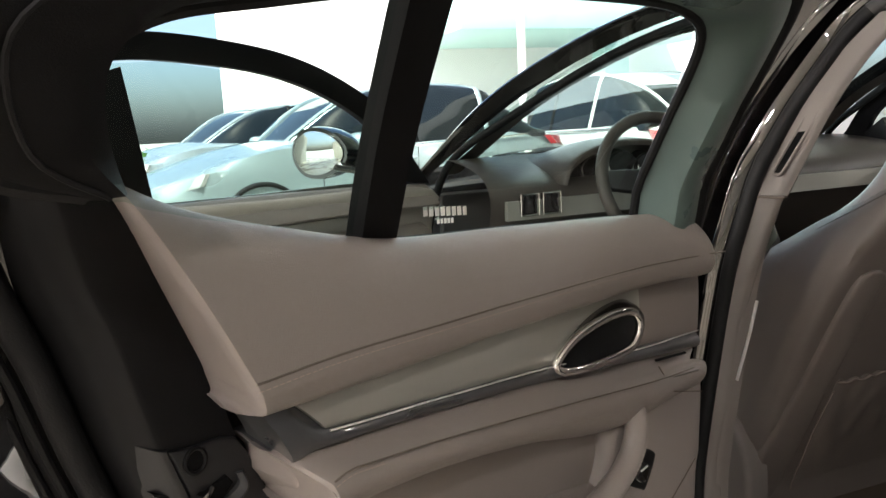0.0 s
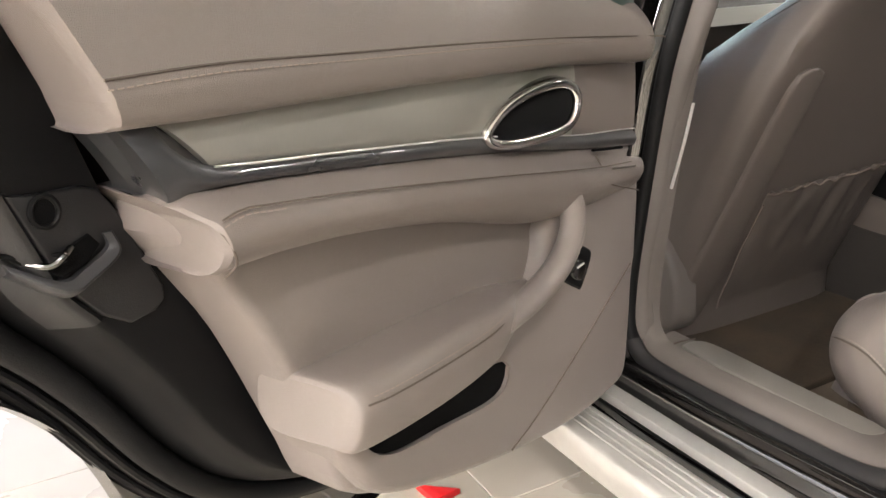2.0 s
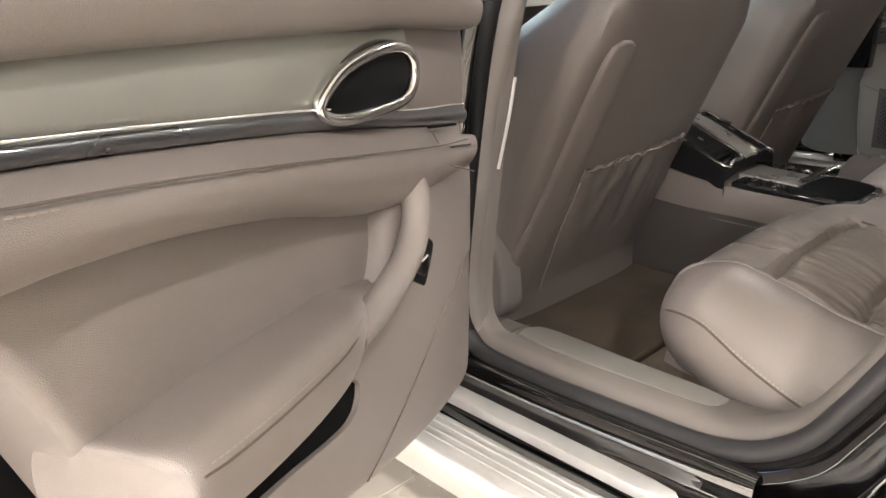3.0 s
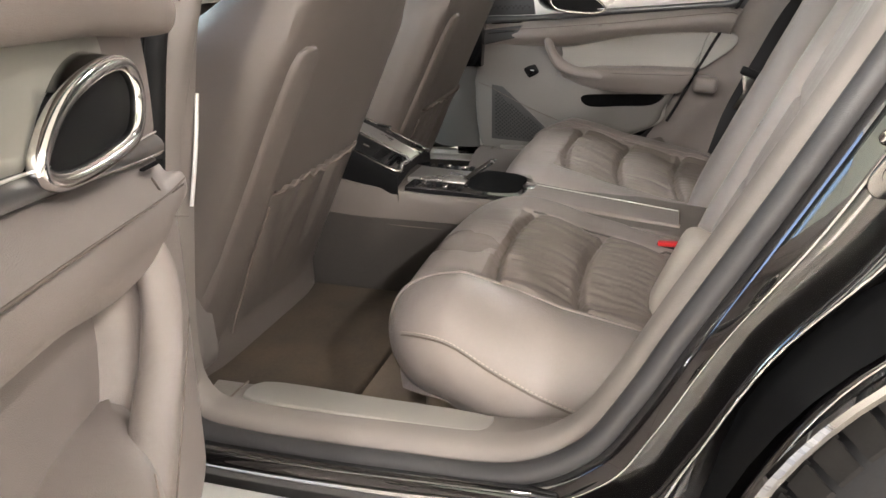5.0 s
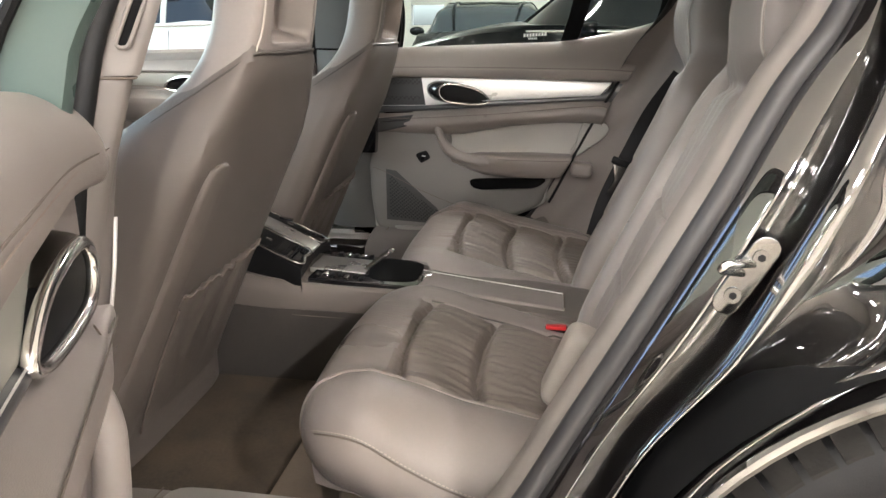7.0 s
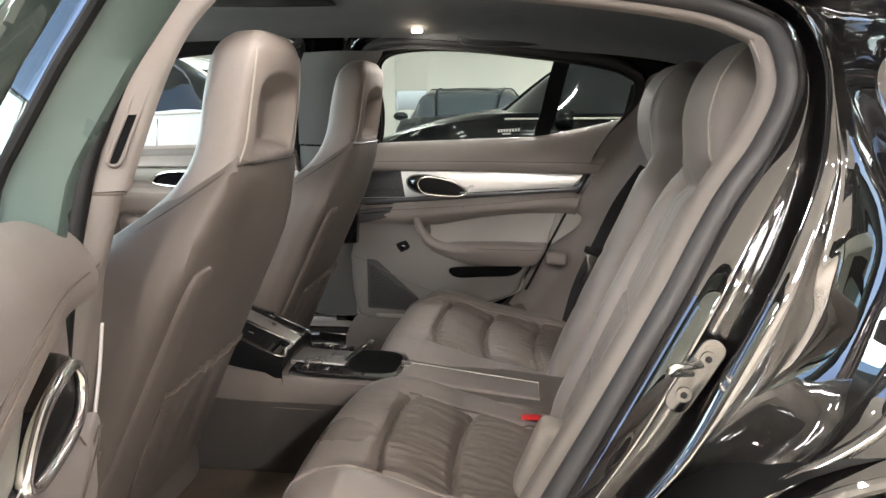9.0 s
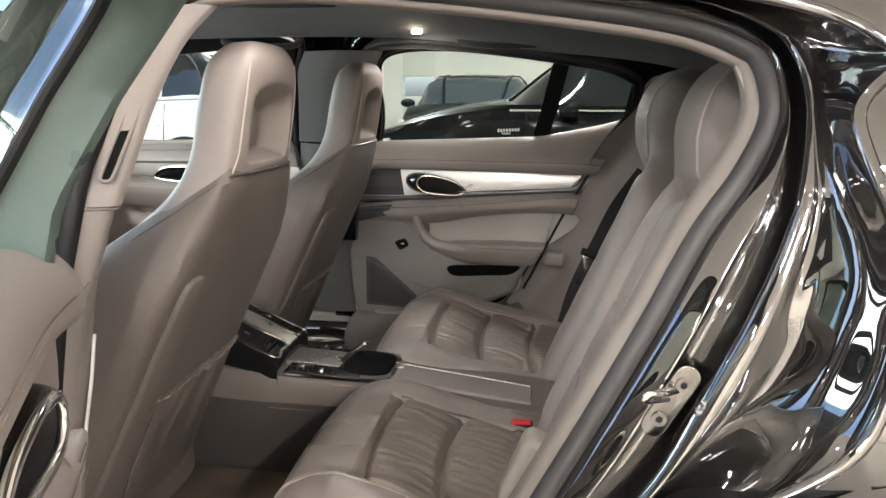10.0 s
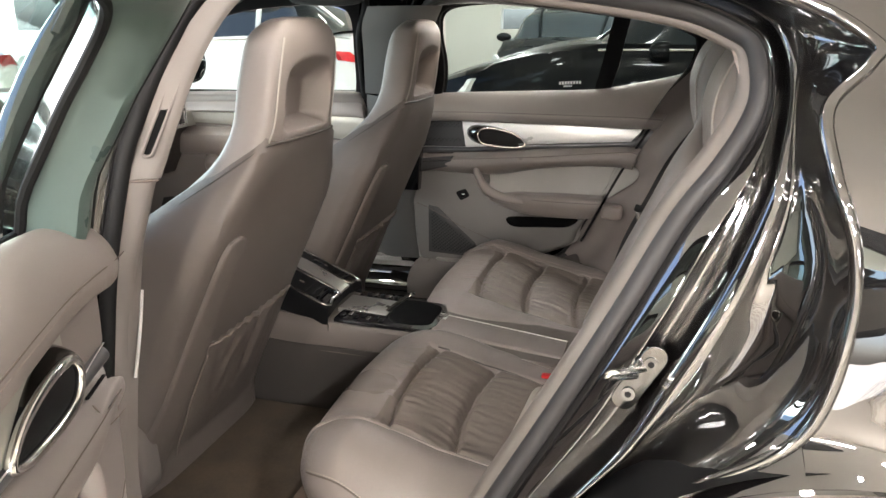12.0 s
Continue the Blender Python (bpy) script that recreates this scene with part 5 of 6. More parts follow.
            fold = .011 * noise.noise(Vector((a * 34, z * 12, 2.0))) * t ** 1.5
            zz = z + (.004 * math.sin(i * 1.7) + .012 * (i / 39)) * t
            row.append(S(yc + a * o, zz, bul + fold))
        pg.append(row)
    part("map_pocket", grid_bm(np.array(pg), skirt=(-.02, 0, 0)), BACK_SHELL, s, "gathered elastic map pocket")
    part("pocket_seam", tube(spline(np.array(pg)[::3, 0] + np.array((.004, 0, 0)), 30), .0018, 6), SEAM, s)
    part("pocket_hem", tube(spline(np.array(pg)[-1][::2], 60), .0030, 8), SEAM, s)
    for sg in (-1, 1):
        seam = []
        for row in g[::5]:
            if .885 < row[0, 2] < 1.172:
                c0, r0 = row.mean(0), np.ptp(row, axis=0) / 2
                k = int(np.argmax((row[:, 0] - c0[0]) / r0[0] + 1.35 * sg * (row[:, 1] - c0[1]) / r0[1]))
                seam.append(row[k] + np.array((.0005, sg * .0012, 0)))
        seam = spline(seam[::2], 40)
        part("side_seam", tube(seam, .0017, 6), LEATHER_LIGHT, s)
        part("side_stitching", dashes(spline([(x - .007, y + sg * .0022, z) for x, y, z in seam[::3]], 60), .004, .0022, .0009), STITCH_PALE, s)
    ct = []
    for z, b in ((.30, .9), (.40, 1.0), (.47, .97), (.50, .85)):
        ct.append([(-.26 + .29 * b * c, yc + .25 * b * sn, z) for c, sn in [(math.copysign(abs(math.cos(t)) ** .6, math.cos(t)), math.copysign(abs(math.sin(t)) ** .6, math.sin(t))) for t in np.linspace(0, 2 * math.pi, 18, endpoint=False)]])
    part("seat_cushion", grid_bm(loft(ct, 40, 16, True), True, True), LEATHER, s)
    part("seat_rail", box((-.22, yc, .29), (.4, .34, .04), .01), CARPET_DARK, s)
    part("recliner_cover", slab([(.10, .33), (.125, .40), (.105, .47), (.05, .52), (-.06, .50), (-.12, .40), (-.1, .33)], lambda a, b, d: (a, yc - o * d, b), .21, .258, .014, 4, smooth=50), PLASTIC_TAUPE, s)
    return s


front_seat(.585, 1, "front seat with smooth taupe back shell, seen from behind")
front_seat(across(.585), 1, "second front seat with smooth taupe back shell")

rod = thing("pillar_strip", "thin chrome strip on the pillar beside the seat", "trim")
part("strip", tube(spline([(.246, .229, .789), (.247, .212, .73), (.246, .190, .662)], 12), .0026, 8), ALU_BRIGHT, rod)

# ---- centre console ----
SATIN = mat("satin_chrome", (0.55, 0.54, 0.52), 0.22, metal=1.0, var=0.05, var_scale=20)
# flank carpet; its dark tone includes the shade low in the footwell
FLANK = mat("shaded_flank_carpet", (0.040, 0.034, 0.030), 0.95, var=0.2, var_scale=14, bump=1.0, grain_scale=700)
PLATE = mat("vent_metal", (0.42, 0.41, 0.39), 0.32, metal=0.8, var=0.06, var_scale=20)
con = thing("centre_console", "taupe leather centre console with air vents and black trays", "console")
ty = lambda w, z, x: [(x, MID - w, .27), (x, MID - w * .98, z - .06), (x, MID - w * .92, z - .012), (x, MID - w * .8, z), (x, MID + w * .8, z), (x, MID + w * .92, z - .012), (x, MID + w * .98, z - .06), (x, MID + w, .27)]
rows = [ty(.13, .62, -.75), ty(.13, .585, -.4), ty(.125, .56, -.05), ty(.12, .515, .16), ty(.115, .497, .30), ty(.115, .487, .50), ty(.115, .462, .70), ty(.115, .44, .92)]
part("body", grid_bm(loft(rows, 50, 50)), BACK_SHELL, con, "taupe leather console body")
for sg in (-1, 1):
    skirt_rows = [[(x, MID + sg * (w + .0035), z) for x, w, z in ((-.5, .1312, h0 + .04), (-.05, .1262, h0 + .02), (.16, .1212, h0), (.30, .1162, h0 - .004), (.50, .1158, h0 - .008), (.72, .1158, h0 - .02))] for h0 in (.446, .35, .272)]
    part("carpet_side", grid_bm(loft(skirt_rows, 40, 8), skirt=(0, -sg * .004, 0)), FLANK, con, "carpet on the console's flank, darkened with footwell shade")
part("side_seam", tube(spline([(-.05, MID - .126, .47), (.2, MID - .121, .435), (.45, MID - .117, .425), (.7, MID - .117, .40)], 30), .0012, 6), SEAM, con)
# vents on the two slopes of a wedge, with a metal plate between
wedge_rows = [[(x, MID - .095, .475), (x, MID - .112, zb - .03), (x, MID - .108, zb), (x, MID - .026, zt), (x, MID + .026, zt), (x, MID + .108, zb), (x, MID + .112, zb - .03), (x, MID + .095, .475)] for x, zt, zb in ((.04, .612, .598), (.10, .616, .602), (.15, .603, .589), (.21, .575, .560), (.265, .545, .530))]
wg = np.array([[np.array(p) for p in r] for r in wedge_rows])
part("vent_housing", grid_bm(wg, skirt=(.0, 0, -.02)), PLASTIC_BLACK, con, "black wedge that carries the vents")
part("vent_plate", grid_bm(loft([[(x, MID - .026, z + .003), (x, MID, z + .005), (x, MID + .026, z + .003)] for x, z in ((.06, .614), (.10, .617), (.15, .604), (.21, .576), (.266, .545))], 14, 20), skirt=(0, 0, -.006)), PLATE, con, "satin metal plate between the vents")
for sg in (-1, 1):
    A0, B0, C0, D0 = Vector((.105, MID + sg * .034, .614)), Vector((.258, MID + sg * .034, .548)), Vector((.258, MID + sg * .100, .5365)), Vector((.105, MID + sg * .100, .6025))
    nq = (B0 - A0).cross(D0 - A0).normalized()
    nq = nq if nq.z > 0 else -nq
    Q = lambda u, w, d, A0=A0, B0=B0, C0=C0, D0=D0, nq=nq: A0.lerp(B0, u).lerp(D0.lerp(C0, u), w) + nq * d
    v = part("air_vent", slab([(.02, .05), (.98, .05), (.98, .95), (.02, .95)], Q, -.01, .002, .0), GLOSS_BLACK, con, "black louvred air vent")
    part("vent_frame", tube(np.array([Q(u, w, .004) for u, w in spline([(0, 0), (.5, -.02), (1, 0), (1.01, .5), (1, 1), (.5, 1.02), (0, 1), (-.01, .5)], 40, True)]), .004, 8, True), SATIN, v, "satin chrome vent frame")
    for k in np.linspace(.12, .88, 8):
        part("louvre", tube([Q(k, .10, .003), Q(k - .03, .90, .003)], .0022, 6), PLASTIC_BLACK, v)
    part("vent_tab", tube([Q(.46, .5, .006), Q(.54, .5, .006)], .003, 6), CHROME, v)
part("hazard_button", box(Vector((.20, MID, .61)), (.03, .012, .006), .002, 2, Matrix.Rotation(radians(12), 4, "Y")), GLOSS_BLACK, con)
part("tray_panel", slab([(.275, MID - .098), (.50, MID - .092), (.515, MID - .05), (.515, MID + .05), (.50, MID + .092), (.275, MID + .098)], lambda a, b, d: (a, b, d - (a - .3) * .06), .47, .508, .004), GLOSS_BLACK, con, "glossy black tray panel")
part("tray_insert", slab([(.262, MID - .040), (.385, MID - .040), (.385, MID + .055), (.262, MID + .055)], lambda a, b, d: (a, b, d - (a - .3) * .06), .50, .511, .003), PLATE, con)
part("ashtray_well", slab([(.40, MID - .06), (.49, MID - .06), (.50, MID), (.49, MID + .07), (.40, MID + .07)], lambda a, b, d: (a, b, d - (a - .3) * .06), .49, .5105, .003, smooth=40), POCKET_BLACK, con)
part("chrome_flap", tube([(.386, .922, .512), (.400, .944, .521), (.429, .990, .538), (.432, .995, .539)], (.007, .009, .009, .005), 10, squash=.35), SATIN, con, "open chrome tray flap")
for k in range(7):
    part("switch_key", box((.29 + k * .016, MID - .075 + (k % 2) * .012, .510 - (.29 + k * .016 - .3) * .06), (.010, .018, .005), .002), CHROME if k % 3 == 1 else PLASTIC_BLACK, con)
for k in range(5):
    part("switch_key", box((.30 + k * .018, MID + .078, .511 - (k * .018) * .06), (.011, .016, .006), .002), CHROME if k % 2 else PLASTIC_BLACK, con)
lid = lambda a, b, d: (a, b, d - (a - .5) * .13)
part("armrest_lid", slab([(.50, MID - .07), (.815, MID - .07), (.815, MID + .028), (.50, MID + .028)], lid, .47, .496, .006), LEATHER, con, "long taupe lid")
part("lid_chrome", tube(np.array([lid(a, b, .4965) for a, b in ((.503, MID + .026), (.65, MID + .026), (.812, MID + .026))]), .0013, 6), ALU, con)
part("lid_end", tube(np.array([lid(a, b, .4965) for a, b in ((.814, MID + .026), (.814, MID - .02), (.814, MID - .068))]), .0022, 6), SEAM, con)
part("lid_catch", box(lid(.515, MID + .005, .4975), (.022, .035, .003), .001), CHROME, con)
part("gear_lever", join(tube(spline([(-.25, MID, .56), (-.23, MID, .62), (-.22, MID, .66)], 12), .012, 10), shifted(box((0, 0, 0), (.05, .04, .05), .016, 4), (-.22, MID, .675))), CHROME, con, "chrome and leather gear lever")
for i in range(6):
    for sg in (-1, 1):
        part("console_button", box((-.42 + i * .05, MID + sg * .085, .592 - (i * .05) * .07), (.034, .026, .006), .002), CHROME if (i + sg) % 3 == 0 else GLOSS_BLACK, con)

# ---- buckle and belt ----
bk = thing("belt_buckle", "black seat belt buckle with red release button", "buckle")
part("case", box((.798, .812, .436), (.046, .026, .020), .005), PLASTIC_BLACK, bk)
part("button", box((.798, .806, .446), (.040, .017, .007), .002), RED, bk, "red release button")
belt = thing("seat_belt", "black woven seat belt with metal tongue", "seat belt")
path = spline([(1.10, 1.47, .90), (1.035, 1.478, .80), (.985, 1.482, .69), (.957, 1.482, .63), (.925, 1.478, .55), (.90, 1.46, .46)], 40)
strap = np.stack([path + (-.022, -.006, .012), path + (0, .0, .0), path + (.022, .006, -.012)])
part("webbing", grid_bm(strap, skirt=(0, .003, 0)), WEBBING, belt)
part("tongue", slab([(.94, .665), (.985, .648), (.972, .61), (.945, .575), (.925, .583), (.945, .62)], lambda a, b, d: (a, d, b), 1.474, 1.468, .002), STEEL, belt, "metal belt tongue")
part("tongue_grip", box((.962, 1.468, .668), (.055, .012, .02), .004, 2, Matrix.Rotation(radians(20), 4, "Y")), PLASTIC_BLACK, belt)

# ---- dashboard and steering wheel ----
dash = thing("dashboard", "taupe leather dashboard with curved instrument hood", "dashboard")
rows = [[(-1.15, y, .97 + .01 * math.sin(y * 2)) for y in (.2, .6, .95, 1.3, 1.7)], [(-.95, y, .985) for y in (.18, .6, .95, 1.3, 1.72)], [(-.72, y, .955) for y in (.17, .6, .95, 1.3, 1.73)],
        [(-.62, y, .90) for y in (.16, .6, .95, 1.3, 1.74)], [(-.64, y, .80) for y in (.16, .6, .95, 1.3, 1.74)], [(-.72, y, .66) for y in (.16, .6, .95, 1.3, 1.74)]]
part("top_pad", grid_bm(loft(rows, 40, 30)), LEATHER_DARK, dash, "dark taupe leather dash pad")
hood = [[(x, .585 + w * math.cos(t), z0 + h * math.sin(t)) for t in np.linspace(math.pi, 0, 9)] for x, w, h, z0 in ((-.90, .20, .03, .965), (-.75, .22, .085, .945), (-.62, .215, .10, .93), (-.60, .205, .095, .928))]
part("instrument_hood", grid_bm(loft(hood, 30, 14), skirt=(-.0, 0, -.012)), LEATHER_DARK, dash)
for k, (dy, r) in enumerate(((-.16, .035), (-.085, .048), (0, .058), (.085, .048), (.16, .035))):
    part("dial", cyl((-.70, .585 + dy, .945), (-.655, .585 + dy, .935), r, 28), GLOSS_BLACK, dash)
    part("dial_ring", tube(np.array([(-.653, .585 + dy + r * math.cos(t), .935 + r * math.sin(t)) for t in np.linspace(0, 2 * math.pi, 28, endpoint=False)]), .0025, 6, True), CHROME, dash)
part("dash_strip", grid_bm(loft([[(-.600, y, .885) for y in (.2, .6, 1.0, 1.7)], [(-.598, y, .835) for y in (.2, .6, 1.0, 1.7)]], 20, 4), skirt=(-.02, 0, 0)), ALU, dash)
for y in (.26, .325, 1.60):
    part("side_vent", box((-.60, y, .875), (.02, .05, .055), .006), GLOSS_BLACK, dash)
    part("vent_frame", tube(np.array([(-.588, y + a, .875 + b) for a, b in ((-.026, -.028), (.026, -.028), (.026, .028), (-.026, .028))]), .0025, 6, True), CHROME, dash)
part("radio_panel", box((-.62, MID, .72), (.10, .26, .34), .02, 3, Matrix.Rotation(radians(-25), 4, "Y")), GLOSS_BLACK, dash)
wheel = thing("steering_wheel", "taupe leather three-spoke steering wheel", "steering wheel")
wm = Matrix.Translation((-.46, .585, .915)) @ Matrix.Rotation(radians(-22), 4, "Y")
W3 = lambda a, b, c=0.0: tuple(wm @ Vector((c, a, b)))
part("rim", tube(np.array([W3(.183 * math.cos(t), .183 * math.sin(t)) for t in np.linspace(0, 2 * math.pi, 60, endpoint=False)]), .0165, 14, True), LEATHER_DARK, wheel, "leather-wrapped rim")
part("hub", slab([(.07 * math.cos(t) * (1.05 + .1 * math.sin(t)), .065 * math.sin(t)) for t in np.linspace(0, 2 * math.pi, 30, endpoint=False)], lambda a, b, d: W3(a, b, d), -.05, .022, .018, 4), LEATHER_DARK, wheel)
for a0, wd in ((0.12, .034), (math.pi - .12, .034), (-math.pi / 2, .03)):
    u, n2 = (math.cos(a0), math.sin(a0)), (-math.sin(a0), math.cos(a0))
    pts = [(u[0] * r + n2[0] * w, u[1] * r + n2[1] * w) for r, w in ((.05, wd), (.175, wd * .7), (.175, -wd * .7), (.05, -wd))]
    part("spoke", slab(pts, lambda a, b, d: W3(a, b, d), -.012, .008, .005), PLASTIC_GREY, wheel)
part("badge", slab([(-.012, .018), (.012, .018), (.012, 0), (0, -.018), (-.012, 0)], lambda a, b, d: W3(a, b, d), .02, .024, .001), STEEL, wheel)
im = thing("interior_mirror", "black interior mirror under the roof", "mirror")
part("casing", box((-.38, MID, 1.25), (.03, .22, .065), .015, 4), PLASTIC_BLACK, im)

# ---- floor mats ----
mt = thing("floor_mat", "brown carpet floor mat in the rear footwell", "mat")
part("carpet", slab([(.03, .31), (.335, .31), (.345, .32), (.345, .79), (.335, .80), (.03, .80)], lambda a, b, d: (a, b, d + .02 * max(0, .2 - a)), .285, .300, .006), CARPET, mt)

# ---- wheels ----
for cx, cz, far in ((*WHEEL, False), (*WHEEL, True), (-1.71, .355, False), (-1.71, .355, True)):
    prof = [(.040, .266), (.028, .285), (.024, .312), (.034, .338), (.06, .352), (.11, .357), (.145, .352), (.16, .335), (.166, .30), (.16, .25)]
    pf = spline(prof, 26)
    tg = np.array([[(cx + r * math.cos(t), y, cz + r * math.sin(t)) for y, r in pf] for t in np.linspace(0, 2 * math.pi, 73)])
    wh = part("wheel", grid_bm(tg), RUBBER_BLACK, car, "alloy wheel with black tyre")
    blocks = bmesh.new()
    for k in range(64):
        t0 = 2 * math.pi * k / 64
        for y0, y1, sk in ((.030, .050, .004), (.056, .098, .02), (.106, .148, -.012)):
            vs = []
            for dt, y in ((0, y0), (.075, y0), (.075, y1), (0, y1)):
                for r in ((.350, .3625) if y > .052 else (.336, .3565) if y > .04 else (.312, .336)):
                    a = t0 + dt + sk * (y - y0) / .05
                    vs.append(blocks.verts.new((cx + r * math.cos(a), y, cz + r * math.sin(a))))
            for q in ((1, 3, 5, 7), (0, 2, 3, 1), (2, 4, 5, 3), (4, 6, 7, 5), (6, 0, 1, 7)):
                blocks.faces.new([vs[i] for i in q])
    part("tread", blocks, TYRE, wh, "blocky tread", flat=True)
    rim = part("rim", grid_bm(np.array([[(cx + r * math.cos(t), y, cz + r * math.sin(t)) for y, r in ((.040, .268), (.036, .262), (.05, .252), (.10, .24), (.155, .25))] for t in np.linspace(0, 2 * math.pi, 61)])), ALU_BRIGHT, wh, "bright alloy rim")
    for k in range(10):
        t = 2 * math.pi * k / 10
        part("spoke", tube([(cx + r * math.cos(t), y, cz + r * math.sin(t)) for r, y in ((.04, .06), (.12, .055), (.25, .048))], .018, 8, squash=.7), ALU_BRIGHT, wh)
    part("hub_cap", cyl((cx, .05, cz), (cx, .09, cz), .05, 24), ALU_BRIGHT, wh)
    if far:
        for ob in [o for o in (wh, *wh.children)]:
            for v in ob.data.vertices:
                v.co.y = across(v.co.y)
            ob.data.flip_normals()


# ---- showroom ----
TILE = mat("floor_tile", (0.37, 0.335, 0.285), 0.28, var=0.03, var_scale=1.5, bump=0.05, grain_scale=60)
ASPHALT = mat("paving", (0.36, 0.345, 0.32), 0.8, var=0.15, var_scale=1.0, bump=0.3, grain_scale=40)
WALL_IN = mat("wall_inside", (0.30, 0.295, 0.27), 0.7, var=0.06, var_scale=1.0)
WALL = mat("wall_paint", (0.86, 0.85, 0.83), 0.7, var=0.05, var_scale=1.0)
CEIL = mat("ceiling_paint", (0.74, 0.725, 0.70), 0.8, var=0.04, var_scale=1.0)
TEAL = mat("teal_cladding", (0.45, 0.68, 0.65), 0.4, var=0.06, var_scale=2.0)
ground = part("ground", shifted(box((0, 0, 0), (400, 400, .2), 0), (0, 0, -.106)), ASPHALT)
tagged(ground, "pale paving that reaches the horizon", "ground", kind="structure")
fl = part("floor", shifted(box((0, 0, 0), (24, 26, .1), .002), (3.5, .6, -.05)), TILE)
tagged(fl, "beige polished showroom floor tiles", "floor", kind="structure")
tile_bm = box((0, 0, 0), (.5988, .5988, .012), .0015, 1)
tile = part("tile", tile_bm, TILE, fl)
tile.location = (-2.7, -3.3, .0)
for i in range(14):
    for j in range(10):
        if i or j:
            t2 = new("tile", tile.data)
            t2.parent = fl
            t2.location = (-2.7 + i * .6, -3.3 + j * .6, 0)
ce = part("ceiling", join(box((6.3, 2.3, 3.15), (18.4, 22.6, .3), .01), box((-6.0, 9.0, 3.15), (5.7, 9.2, .3), .01), box((-4.5, -5.6, 3.15), (3.2, 6.8, .3), .01)), CEIL)
tagged(ce, "white showroom ceiling with spotlights", "ceiling", kind="structure")
for nm, c, s in (("wall_east", (10.4, 2.3, 1.5), (.25, 22.6, 3.0)), ("wall_north", (7.025, 13.6, 1.5), (16.55, .25, 3.0)), ("wall_northwest", (-5.275, 13.6, 1.5), (6.85, .25, 3.0)), ("wall_west", (-6.0, -5.7, 1.5), (.25, 6.6, 3.0)), ("wall_lintel", (-1.55, 13.6, 2.225), (.6, .24, 1.55)), ("wall_sill", (-1.55, 13.6, .55), (.6, .24, 1.1))):
    w = part(nm, box(c, s, .004), WALL_IN)
    tagged(w, "grey plastered showroom wall", "wall", kind="structure")
GLOW = mat("lamp_diffuser", (1.0, 0.93, 0.82), emission=30.0, var=0)
for i in range(5):
    for j in range(8):
        x, y = -1.6 + i * 2.4, -6.7 + j * 2.4
        sp = thing("ceiling_spot", "round recessed ceiling spotlight", "ceiling light", "showroom spotlights")
        part("ring", tube(np.array([(x + .085 * math.cos(t), y + .085 * math.sin(t), 2.996) for t in np.linspace(0, 2 * math.pi, 20, endpoint=False)]), .012, 6, True), WALL, sp)
        part("diffuser", cyl((x, y, 2.993), (x, y, 3.005), .075, 20), GLOW, sp)
for x, y, p in ((.8, -1.9, 7), (-1.6, -1.9, 5), (3.2, -1.9, 20), (-1.6, -4.3, 22), (.8, -4.3, 18), (3.2, -4.3, 14), (-1.6, -6.7, 56), (.8, -6.7, 56), (3.2, -6.7, 46), (.8, 2.9, 4), (3.2, 2.9, 4), (.8, 7.7, 60), (3.2, 7.7, 60), (-1.6, 10.1, 34), (.8, 10.1, 34), (3.2, 10.1, 34), (5.6, -6.7, 40), (8.0, -6.7, 24)):
    area("showroom_lamp", look((x, y, 2.985), (x, y, 0)), .15 if y > -4 else .7, .15 if y > -4 else .7, p, (1.0, .955, .935))


